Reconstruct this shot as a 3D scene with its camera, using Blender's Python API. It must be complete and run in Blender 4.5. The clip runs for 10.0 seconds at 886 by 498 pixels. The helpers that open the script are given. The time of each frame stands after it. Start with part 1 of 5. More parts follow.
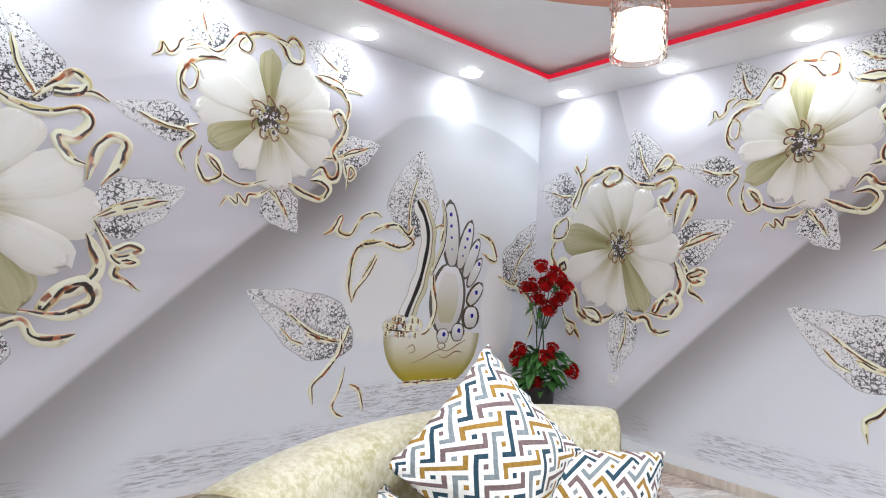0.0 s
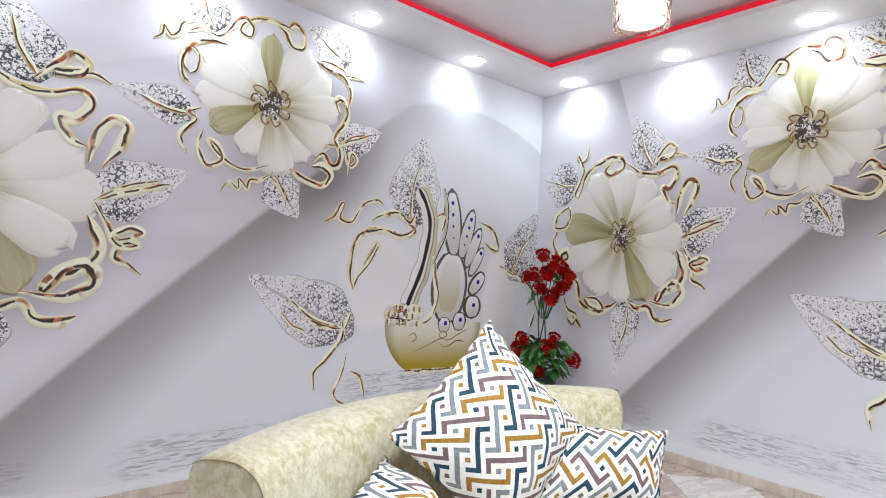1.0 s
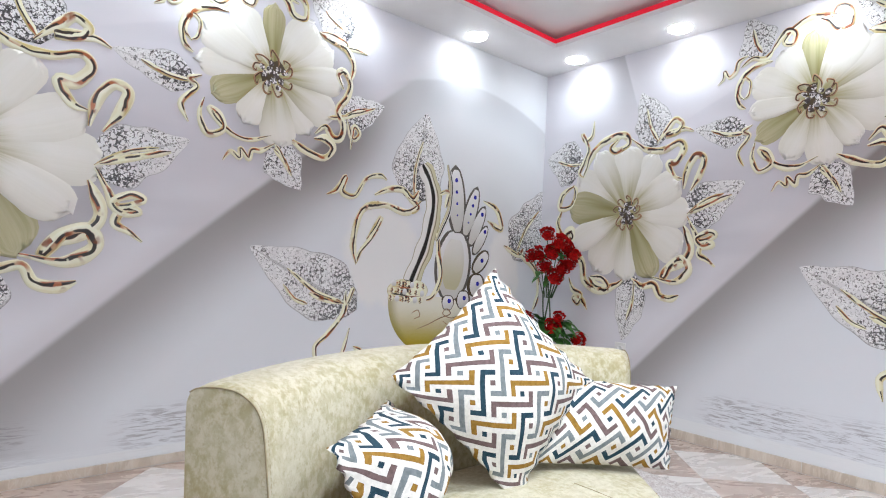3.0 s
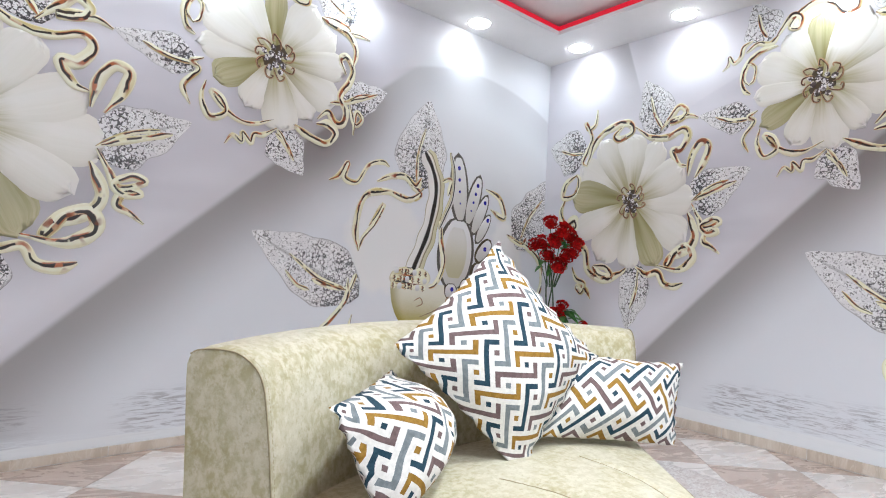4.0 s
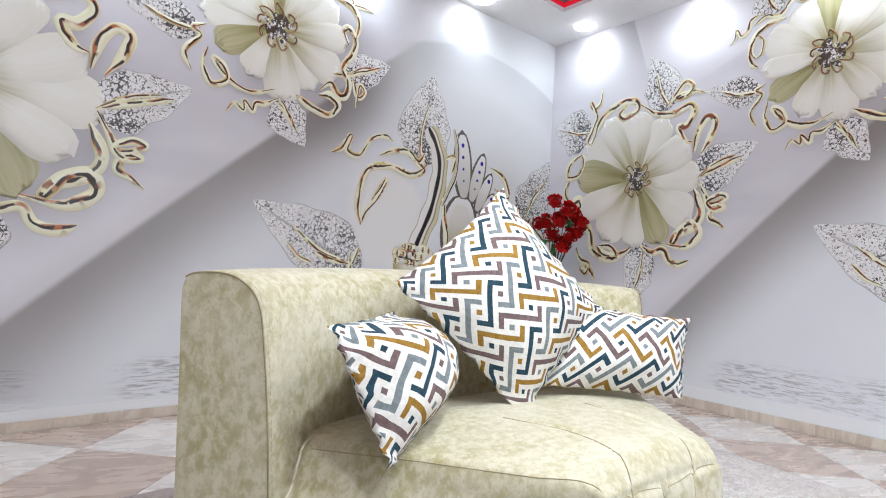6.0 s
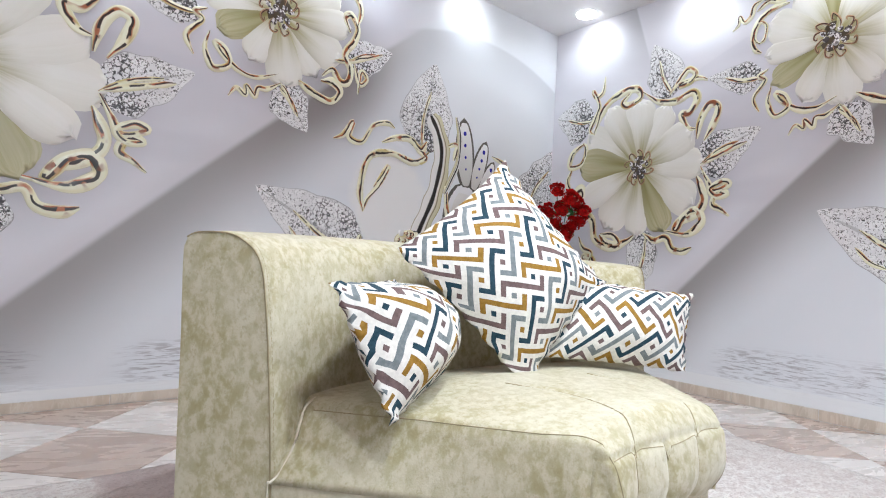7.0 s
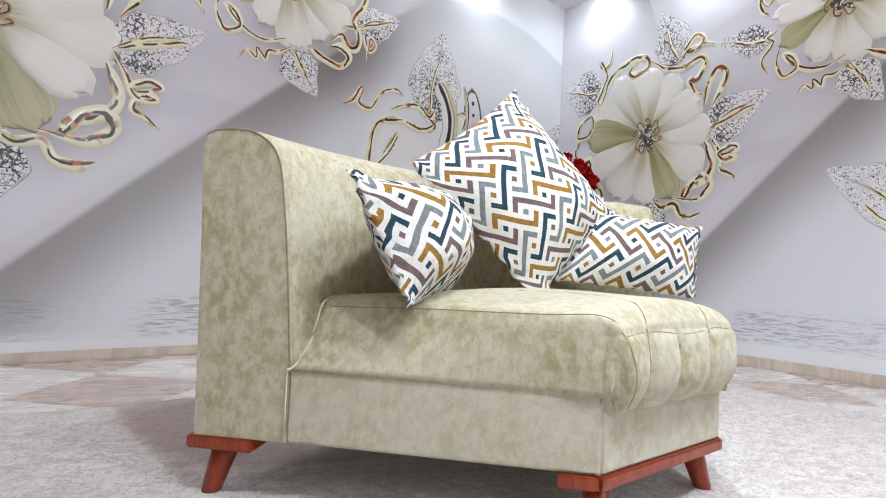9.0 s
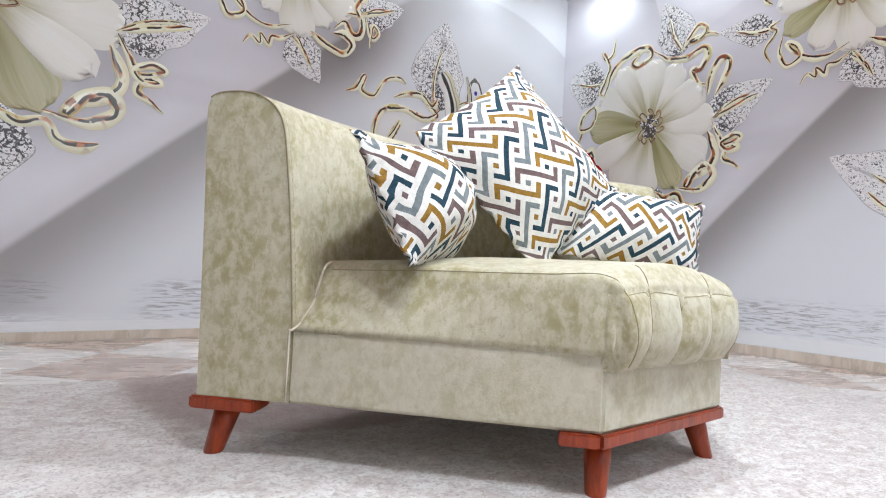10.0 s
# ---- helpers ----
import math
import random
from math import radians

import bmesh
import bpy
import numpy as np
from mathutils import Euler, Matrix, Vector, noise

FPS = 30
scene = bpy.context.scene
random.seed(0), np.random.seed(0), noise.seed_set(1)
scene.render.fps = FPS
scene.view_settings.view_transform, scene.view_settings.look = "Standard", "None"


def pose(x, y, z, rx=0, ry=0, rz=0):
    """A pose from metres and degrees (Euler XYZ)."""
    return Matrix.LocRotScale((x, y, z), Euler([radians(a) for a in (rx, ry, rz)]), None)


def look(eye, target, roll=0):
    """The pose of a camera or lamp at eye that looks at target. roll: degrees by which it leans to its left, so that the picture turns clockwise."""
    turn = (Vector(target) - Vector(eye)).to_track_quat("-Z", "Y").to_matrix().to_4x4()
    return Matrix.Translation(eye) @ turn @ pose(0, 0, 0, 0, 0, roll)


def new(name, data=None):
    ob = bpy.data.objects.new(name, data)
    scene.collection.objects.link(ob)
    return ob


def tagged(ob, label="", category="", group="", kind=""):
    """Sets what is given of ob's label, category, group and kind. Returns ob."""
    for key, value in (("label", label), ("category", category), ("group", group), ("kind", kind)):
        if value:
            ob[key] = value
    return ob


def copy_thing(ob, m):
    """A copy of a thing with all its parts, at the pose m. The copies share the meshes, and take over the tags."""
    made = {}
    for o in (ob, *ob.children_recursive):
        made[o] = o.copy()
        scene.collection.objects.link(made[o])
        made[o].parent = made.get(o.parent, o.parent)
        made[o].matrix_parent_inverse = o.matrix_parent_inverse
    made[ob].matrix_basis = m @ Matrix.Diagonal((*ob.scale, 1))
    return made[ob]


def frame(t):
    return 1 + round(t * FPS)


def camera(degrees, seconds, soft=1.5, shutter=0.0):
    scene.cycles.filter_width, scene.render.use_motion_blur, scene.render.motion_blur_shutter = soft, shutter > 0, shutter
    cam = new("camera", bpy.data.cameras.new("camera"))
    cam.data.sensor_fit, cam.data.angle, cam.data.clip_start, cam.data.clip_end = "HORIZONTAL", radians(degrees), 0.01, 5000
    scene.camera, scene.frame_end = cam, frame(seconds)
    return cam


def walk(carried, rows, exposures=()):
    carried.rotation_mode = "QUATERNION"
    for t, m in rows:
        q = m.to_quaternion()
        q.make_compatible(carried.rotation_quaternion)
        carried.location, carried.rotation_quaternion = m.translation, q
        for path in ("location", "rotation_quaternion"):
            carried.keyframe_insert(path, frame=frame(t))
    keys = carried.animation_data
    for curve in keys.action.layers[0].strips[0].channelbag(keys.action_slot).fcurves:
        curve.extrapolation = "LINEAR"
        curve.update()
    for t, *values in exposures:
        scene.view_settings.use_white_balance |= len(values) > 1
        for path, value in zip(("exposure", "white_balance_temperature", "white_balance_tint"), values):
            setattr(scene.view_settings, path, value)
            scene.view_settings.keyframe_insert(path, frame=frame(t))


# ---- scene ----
cam = camera(77.0, 10.0, soft=1.1)
PATH = [
    (0, (-3.675, -3.05, 1.286), (-2.366, -1.54, 1.357), 2.9),
    (0.5, (-3.672, -3.048, 1.254), (-2.365, -1.536, 1.324), 2.9),
    (1, (-3.665, -3.044, 1.21), (-2.36, -1.53, 1.278), 3.0),
    (1.5, (-3.655, -3.042, 1.171), (-2.353, -1.525, 1.24), 3.0),
    (2, (-3.646, -3.035, 1.125), (-2.346, -1.516, 1.194), 3.1),
    (2.5, (-3.64, -3.026, 1.086), (-2.342, -1.506, 1.155), 3.0),
    (4, (-3.62, -3.003, 0.962), (-2.33, -1.476, 1.03), 3.0),
    (4.5, (-3.614, -2.995, 0.923), (-2.328, -1.465, 0.991), 3.0),
    (5, (-3.603, -2.99, 0.875), (-2.319, -1.459, 0.944), 3.0),
    (5.5, (-3.594, -2.983, 0.837), (-2.311, -1.451, 0.906), 3.2),
    (7, (-3.578, -2.979, 0.72), (-2.304, -1.439, 0.788), 3.2),
    (7.4, (-3.581, -2.981, 0.692), (-2.309, -1.438, 0.759), 3.2),
    (7.5, (-3.581, -2.981, 0.685), (-2.31, -1.438, 0.752), 3.2),
    (7.6, (-3.585, -2.983, 0.611), (-2.32, -1.436, 0.677), 3.1),
    (8, (-3.588, -2.985, 0.581), (-2.325, -1.436, 0.647), 3.0),
    (8.5, (-3.589, -2.987, 0.546), (-2.33, -1.434, 0.613), 2.9),
    (9, (-3.591, -2.988, 0.502), (-2.335, -1.433, 0.568), 2.9),
    (9.5, (-3.59, -2.99, 0.463), (-2.336, -1.433, 0.53), 3.1),
    (10, (-3.589, -2.99, 0.424), (-2.338, -1.431, 0.491), 3.2),
]
walk(cam, [(t, look(eye, target, roll)) for t, eye, target, roll in PATH])

# ---- light ----
world = bpy.data.worlds.new("world")
scene.world = world
world.use_nodes = True
world.node_tree.nodes["Background"].inputs[0].default_value = (0.8, 0.85, 1.0, 1)
world.node_tree.nodes["Background"].inputs[1].default_value = 0.2
scene.view_settings.exposure = 0.34

X0, Y0, H, TRAY_H = -4.8, -6.0, 2.70, 2.80        # room: the corner seen stands at the origin
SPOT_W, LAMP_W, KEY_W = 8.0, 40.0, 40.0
SPOTS = [(-0.17, y) for y in (-0.41, -1.235, -2.04)]
SPOTS += [(x, -0.16) for x in (-0.99, -1.885, -2.78, -3.68)]
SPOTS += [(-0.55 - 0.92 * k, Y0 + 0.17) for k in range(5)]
SPOTS += [(X0 + 0.17, -0.41 - 0.82 * k) for k in range(6)]
KEY = (-3.21, -2.95)                              # bright pendant lamp before the seat
CHANDELIER = (-2.33, -2.80)
SHADES = [(CHANDELIER[0] + 0.505 * math.cos(radians(a)), CHANDELIER[1] + 0.505 * math.sin(radians(a)), 1.848) for a in (98, 218, 338)]


def lamp(kind, name, at, power, colour, **more):
    d = bpy.data.lights.new(name, kind)
    d.energy, d.color = power, colour
    for k, v in more.items():
        if k == "size":
            d.shadow_soft_size = v
        if k == "cone":
            d.spot_size, d.spot_blend = radians(v), 1.0
    ob = new(name, d)
    ob.location = at
    return ob


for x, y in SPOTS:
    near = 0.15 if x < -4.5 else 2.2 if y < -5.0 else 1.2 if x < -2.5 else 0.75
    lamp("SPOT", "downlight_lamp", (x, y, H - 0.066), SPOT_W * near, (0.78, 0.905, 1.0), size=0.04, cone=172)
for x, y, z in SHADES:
    lamp("SPOT", "shade_lamp", (x, y, z - 0.02), LAMP_W, (0.80, 0.905, 1.0), size=0.03, cone=172)
lamp("POINT", "pendant_lamp", (*KEY, 1.96), KEY_W, (0.81, 0.90, 1.0), size=0.04)


# ---- materials ----
class Nodes:
    """Short hand for building a material's node tree."""

    def __init__(self, name, rough=0.6, metal=0.0, sheen=0.0, coat=0.0, spec=0.5):
        self.m = bpy.data.materials.new(name)
        self.m.use_nodes = True
        self.t = self.m.node_tree
        self.b = self.t.nodes["Principled BSDF"]
        self.b.inputs["Roughness"].default_value = rough
        self.b.inputs["Metallic"].default_value = metal
        self.b.inputs["Sheen Weight"].default_value = sheen
        self.b.inputs["Coat Weight"].default_value = coat
        self.b.inputs["Specular IOR Level"].default_value = spec

    def put(self, socket, value):
        if isinstance(value, (int, float)):
            socket.default_value = value
        elif isinstance(value, tuple):
            socket.default_value = value if len(value) == len(socket.default_value) else (*value, 1)
        else:
            self.t.links.new(value, socket)

    def node(self, kind, **ins):
        n = self.t.nodes.new(kind)
        for k, v in ins.items():
            self.put(n.inputs[k.replace("_", " ")], v)
        return n

    def math(self, op, a, b=0.0, c=0.0):
        n = self.t.nodes.new("ShaderNodeMath")
        n.operation = op
        for s, v in zip(n.inputs, (a, b, c)):
            self.put(s, v)
        return n.outputs[0]

    def ramp(self, v, lo, hi, a=0.0, b=1.0):
        n = self.t.nodes.new("ShaderNodeMapRange")
        n.interpolation_type = "SMOOTHSTEP"
        for s, x in zip(n.inputs, (v, lo, hi, a, b)):
            self.put(s, x)
        return n.outputs[0]

    def mix(self, f, a, b, mode="MIX"):
        n = self.t.nodes.new("ShaderNodeMix")
        n.data_type, n.blend_type = "RGBA", mode
        self.put(n.inputs[0], f), self.put(n.inputs[6], a), self.put(n.inputs[7], b)
        return n.outputs[2]

    def coord(self, which="Object", scale=(1, 1, 1), turn=0.0):
        c = self.t.nodes.new("ShaderNodeTexCoord").outputs[which]
        return self.node("ShaderNodeMapping", Vector=c, Scale=tuple(scale), Rotation=(0, 0, radians(turn))).outputs[0]

    def noise(self, v, scale, detail=3.0, rough=0.5, distort=0.0):
        return self.node("ShaderNodeTexNoise", Vector=v, Scale=scale, Detail=detail, Roughness=rough, Distortion=distort).outputs[0]

    def cells(self, v, scale, out="Distance", feature="F1"):
        n = self.t.nodes.new("ShaderNodeTexVoronoi")
        n.feature = feature
        self.put(n.inputs["Vector"], v), self.put(n.inputs["Scale"], scale)
        return n.outputs[out]

    def sep(self, v):
        return self.node("ShaderNodeSeparateXYZ", Vector=v).outputs

    def rand(self):
        return self.t.nodes.new("ShaderNodeObjectInfo").outputs["Random"]

    def done(self, colour, height=None, bump=0.1, dist=0.01):
        self.put(self.b.inputs["Base Color"], colour)
        if height is not None:
            n = self.node("ShaderNodeBump", Strength=bump, Distance=dist, Height=height)
            self.t.links.new(n.outputs[0], self.b.inputs["Normal"])
        return self.m


def plain(name, colour, rough=0.6, metal=0.0, vary=0.08, scale=30, bump=0.05, **k):
    n = Nodes(name, rough, metal, **k)
    v = n.coord()
    f = n.noise(v, scale)
    dark = tuple(c * (1 - 2 * vary) for c in colour)
    return n.done(n.mix(n.ramp(f, 0.3, 0.7), dark, colour), n.noise(v, scale * 6), bump, 0.004)


def glow(name, colour, strength):
    n = Nodes(name, 0.5)
    n.put(n.b.inputs["Emission Color"], colour)
    n.b.inputs["Emission Strength"].default_value = strength
    return n.done(colour)


def fabric(name="sofa_fabric", pale=0.0):
    n = Nodes(name, 0.75, sheen=0.3, spec=0.25)
    v = n.coord()
    st = n.coord(scale=(1.0, 1.0, 0.75))
    big, mid, fine = n.noise(v, 8, 3), n.noise(st, 48, 5, 0.62, 0.2), n.noise(v, 260, 2)
    c = n.mix(n.ramp(mid, 0.36, 0.64), (0.361, 0.315, 0.172), (0.529, 0.491, 0.361))
    c = n.mix(n.ramp(big, 0.35, 0.7, 0, 0.5), c, (0.588, 0.554, 0.449))
    c = n.mix(n.ramp(n.noise(st, 90, 5, 0.7), 0.51, 0.69, 0, 0.5), c, (0.302, 0.256, 0.134))
    c = n.mix(n.ramp(n.noise(v, 420, 2, 0.7), 0.45, 0.75, 0, 0.16), c, (0.277, 0.235, 0.126))
    c = n.mix(pale, c, (0.630, 0.596, 0.512))
    return n.done(c, n.math("ADD", fine, n.math("MULTIPLY", mid, 0.8)), 0.12, 0.003)


def printed(name, colour):
    """Cotton print: washed colour with a weave."""
    n = Nodes(name, 0.85, spec=0.2)
    v = n.coord()
    wash = n.noise(v, 90, 4, 0.7)
    w = n.math("MULTIPLY", n.math("SINE", n.math("MULTIPLY", n.sep(v)[0], 4200)), n.math("SINE", n.math("MULTIPLY", n.sep(v)[2], 4200)))
    light = tuple(min(0.84, c * 1.12 + 0.012) for c in colour)
    dark = tuple(c * (0.80 if max(colour) < 0.6 else 0.95) for c in colour)
    return n.done(n.mix(n.ramp(wash, 0.3, 0.72), dark, light), n.math("ADD", n.math("MULTIPLY", w, 0.3), n.noise(v, 12, 2)), 0.06, 0.004)


def tile(name, a, b, c):
    """Polished marble tile; each piece has its own veins and shade."""
    n = Nodes(name, 0.16, spec=0.5)
    v = n.coord(turn=20)
    shift = n.node("ShaderNodeCombineXYZ", X=n.math("MULTIPLY", n.rand(), 37.0), Y=n.math("MULTIPLY", n.rand(), 91.0)).outputs[0]
    add = n.t.nodes.new("ShaderNodeVectorMath")
    n.put(add.inputs[0], v), n.put(add.inputs[1], shift)
    p = n.node("ShaderNodeMapping", Vector=add.outputs[0], Scale=(2.0, 7.0, 1.0)).outputs[0]
    cloud = n.noise(p, 1.6, 5, 0.6, 1.2)
    vein = n.math("ABSOLUTE", n.math("SUBTRACT", n.noise(p, 2.3, 4, 0.55, 1.8), 0.5))
    col = n.mix(n.ramp(cloud, 0.3, 0.7), a, b)
    col = n.mix(n.ramp(vein, 0.0, 0.03, 0.5, 0.0), col, c)
    col = n.mix(n.math("MULTIPLY", n.rand(), 0.18), col, c)
    n.put(n.b.inputs["Roughness"], n.ramp(cloud, 0.2, 0.8, 0.2, 0.34))
    return n.done(col, n.noise(v, 120), 0.01, 0.002)


def rug_pile():
    n = Nodes("rug_pile", 0.95, sheen=0.3, spec=0.1)
    v = n.coord()
    x, y, _ = n.sep(v)
    st = n.coord(scale=(1.0, 1.5, 1.0), turn=38)
    big, mid, fine = n.noise(v, 2.2, 4, 0.6, 0.8), n.noise(st, 19, 6, 0.75, 0.5), n.noise(v, 210, 3, 0.8)
    c = n.mix(n.ramp(mid, 0.36, 0.60), (0.612, 0.540, 0.513), (0.810, 0.783, 0.756))
    c = n.mix(n.ramp(big, 0.45, 0.65, 0, 0.5), c, (0.684, 0.630, 0.594))
    c = n.mix(n.ramp(n.noise(v, 34, 6, 0.8, 0.6), 0.50, 0.58, 0, 0.45), c, (0.468, 0.387, 0.356))
    # the sofa's shadow, painted into the pile as a ragged mauve oval
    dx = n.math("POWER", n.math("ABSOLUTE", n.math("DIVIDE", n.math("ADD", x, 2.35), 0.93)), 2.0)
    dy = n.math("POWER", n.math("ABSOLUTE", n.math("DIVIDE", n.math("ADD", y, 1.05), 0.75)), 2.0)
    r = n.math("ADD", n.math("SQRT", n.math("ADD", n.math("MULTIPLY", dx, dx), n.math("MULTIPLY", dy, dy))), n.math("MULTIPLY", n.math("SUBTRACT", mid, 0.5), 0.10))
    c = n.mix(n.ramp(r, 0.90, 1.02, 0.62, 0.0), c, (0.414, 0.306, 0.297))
    c = n.mix(n.ramp(n.noise(v, 110, 3, 0.7, 0.5), 0.52, 0.60, 0, 0.50), c, (0.324, 0.257, 0.239))
    return n.done(c, n.math("ADD", fine, n.math("MULTIPLY", mid, 0.9)), 0.45, 0.012)


def wood(name, a, b):
    n = Nodes(name, 0.30, coat=0.25, spec=0.4)
    v = n.coord(scale=(14, 14, 1.5))
    g = n.noise(v, 5, 4, 0.6, 0.8)
    return n.done(n.mix(n.ramp(g, 0.3, 0.7), a, b), g, 0.03, 0.003)


BEIGE = plain("beige_paint", (0.24, 0.23, 0.22), 0.6, vary=0.03, scale=4, bump=0.03)
PAINT = plain("white_paint", (0.80, 0.80, 0.815), 0.55, vary=0.015, scale=6, bump=0.03)
CEILING = plain("ceiling_paint", (0.85, 0.84, 0.85), 0.6, vary=0.015, scale=5, bump=0.03)
PEACH = plain("peach_paint", (0.66, 0.31, 0.22), 0.55, vary=0.03, scale=8)
RED_GLOW = glow("red_strip_light", (0.66, 0.006, 0.028), 0.42)
SPOT_GLOW = glow("downlight_lens", (0.93, 0.97, 1.0), 16.0)
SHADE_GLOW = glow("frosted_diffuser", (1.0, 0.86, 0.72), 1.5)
CHROME = plain("chrome", (0.75, 0.75, 0.77), 0.12, 1.0, vary=0.02, bump=0.0)
FABRIC = fabric()
PALE_FABRIC = fabric("pale_sofa_fabric", 0.30)
THREAD = plain("seam_thread", (0.33, 0.27, 0.16), 0.8)
PIPING = plain("cream_piping", (0.72, 0.66, 0.55), 0.6)
WOOD = wood("mahogany_wood", (0.19, 0.018, 0.003), (0.36, 0.048, 0.007))
LIGHT_TILE = tile("cream_marble", (0.70, 0.645, 0.60), (0.80, 0.755, 0.72), (0.84, 0.81, 0.79))
DARK_TILE = tile("brown_marble", (0.46, 0.345, 0.285), (0.58, 0.47, 0.405), (0.70, 0.61, 0.55))
SKIRT_TILE = tile("skirting_marble", (0.56, 0.47, 0.38), (0.70, 0.615, 0.52), (0.76, 0.70, 0.63))
GROUT = plain("grout", (0.82, 0.80, 0.77), 0.9)
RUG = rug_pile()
PRINTS = [printed("white_cotton", (0.634, 0.612, 0.572)), printed("ochre_print", (0.27, 0.145, 0.022)), printed("mauve_print", (0.145, 0.095, 0.092)),
          printed("teal_print", (0.014, 0.045, 0.068)), printed("grey_print", (0.175, 0.198, 0.205))]
PLASTIC = plain("white_plastic", (0.82, 0.82, 0.82), 0.35, vary=0.01, bump=0.0)
BLACK = plain("black_plastic", (0.012, 0.012, 0.013), 0.4)
ROSE = plain("red_silk_petal", (0.90, 0.022, 0.024), 0.75, vary=0.3, scale=60, spec=0.15)
LEAF_GREEN = plain("green_silk_leaf", (0.075, 0.25, 0.05), 0.5, vary=0.25, scale=40)
STEM = plain("green_stem", (0.06, 0.11, 0.05), 0.6)


# ---- mesh helpers ----
def part(name, bm, material, parent=None, label="", smooth=False):
    me = bpy.data.meshes.new(name)
    bm.normal_update()
    bm.to_mesh(me)
    bm.free()
    for m in material if isinstance(material, (list, tuple)) else [material]:
        me.materials.append(m)
    if smooth:
        for p in me.polygons:
            p.use_smooth = True
    ob = new(name, me)
    ob.parent = parent
    return tagged(ob, label)


def block(x0, y0, z0, x1, y1, z1, bevel=0.0):
    bm = bmesh.new()
    bmesh.ops.create_cube(bm, size=1, matrix=Matrix.Translation(((x0 + x1) / 2, (y0 + y1) / 2, (z0 + z1) / 2)) @ Matrix.Diagonal((abs(x1 - x0), abs(y1 - y0), abs(z1 - z0), 1)))
    if bevel:
        bmesh.ops.bevel(bm, geom=bm.edges[:], offset=bevel, segments=2, affect="EDGES", profile=0.6)
    return bm


def prism(outline, z0, z1, bevel=0.0):
    bm = bmesh.new()
    low = [bm.verts.new((x, y, z0)) for x, y in outline]
    top = [bm.verts.new((x, y, z1)) for x, y in outline]
    bm.faces.new(low[::-1]), bm.faces.new(top)
    k = len(outline)
    for i in range(k):
        bm.faces.new((low[i], low[(i + 1) % k], top[(i + 1) % k], top[i]))
    bmesh.ops.recalc_face_normals(bm, faces=bm.faces[:])
    if bevel:
        bmesh.ops.bevel(bm, geom=bm.edges[:], offset=bevel, segments=2, affect="EDGES")
    return bm


def grid(rows, closed=False, caps=False):
    """A skin over rows of points."""
    bm = bmesh.new()
    vs = [[bm.verts.new(p) for p in r] for r in rows]
    k = len(rows[0])
    for a, b in zip(vs, vs[1:]):
        for i in range(k if closed else k - 1):
            j = (i + 1) % k
            bm.faces.new((a[i], a[j], b[j], b[i]))
    if caps:
        bm.faces.new(vs[0][::-1]), bm.faces.new(vs[-1])
    bmesh.ops.recalc_face_normals(bm, faces=bm.faces[:])
    return bm


def tube(points, radius, sides=6, taper=None):
    """A round bar along points; taper gives the radius's factor from 0 to 1 along it."""
    pts = [Vector(p) for p in points]
    rows = []
    for i, p in enumerate(pts):
        d = (pts[min(i + 1, len(pts) - 1)] - pts[max(i - 1, 0)]).normalized()
        u = d.cross(Vector((0.3, 0.2, 1)) if abs(d.z) < 0.9 else Vector((1, 0.2, 0))).normalized()
        w = d.cross(u)
        r = radius * (taper(i / max(1, len(pts) - 1)) if taper else 1)
        rows.append([p + r * (math.cos(2 * math.pi * k / sides) * u + math.sin(2 * math.pi * k / sides) * w) for k in range(sides)])
    return grid(rows, True, True)


def turned(profile, at=(0, 0, 0), sides=24):
    """A turned body from (radius, height) pairs."""
    return grid([[(at[0] + r * math.cos(2 * math.pi * k / sides), at[1] + r * math.sin(2 * math.pi * k / sides), at[2] + z) for k in range(sides)] for r, z in profile], True, True)


def spline(points, steps=8):
    """Catmull-Rom through the points."""
    p = [Vector(q) for q in points]
    p = [2 * p[0] - p[1]] + p + [2 * p[-1] - p[-2]]
    out = []
    for i in range(1, len(p) - 2):
        a, b, c, d = p[i - 1:i + 3]
        for k in range(steps):
            t = k / steps
            out.append(0.5 * (2 * b + (c - a) * t + (2 * a - 5 * b + 4 * c - d) * t * t + (3 * b - a - 3 * c + d) * t ** 3))
    return out + [p[-2]]


def thing(name, at, label, category, group="", kind=""):
    ob = new(name)
    ob.location = at
    ob.empty_display_size = 0.1
    return tagged(ob, label, category, group, kind)


# ---- structure ----
def structure(name, bm, material, label, category):
    return tagged(part(name, bm, material), label, category, "", "structure")


structure("wall_left", block(X0 - 0.2, 0.0, -0.05, 0.2, 0.2, 3.0), PAINT, "plastered wall behind the floral mural paper", "wall")
structure("wall_right", block(0.0, Y0 - 0.2, -0.05, 0.2, 0.0, 3.0), PAINT, "plastered wall behind the second mural paper", "wall")
structure("wall_back", block(X0 - 0.2, Y0 - 0.2, -0.05, 0.0, Y0, 3.0), PAINT, "plain white painted wall closing the room", "wall")
structure("wall_side", block(X0 - 0.2, Y0, -0.05, X0, 0.0, 3.0), BEIGE, "plain beige painted wall closing the room", "wall")

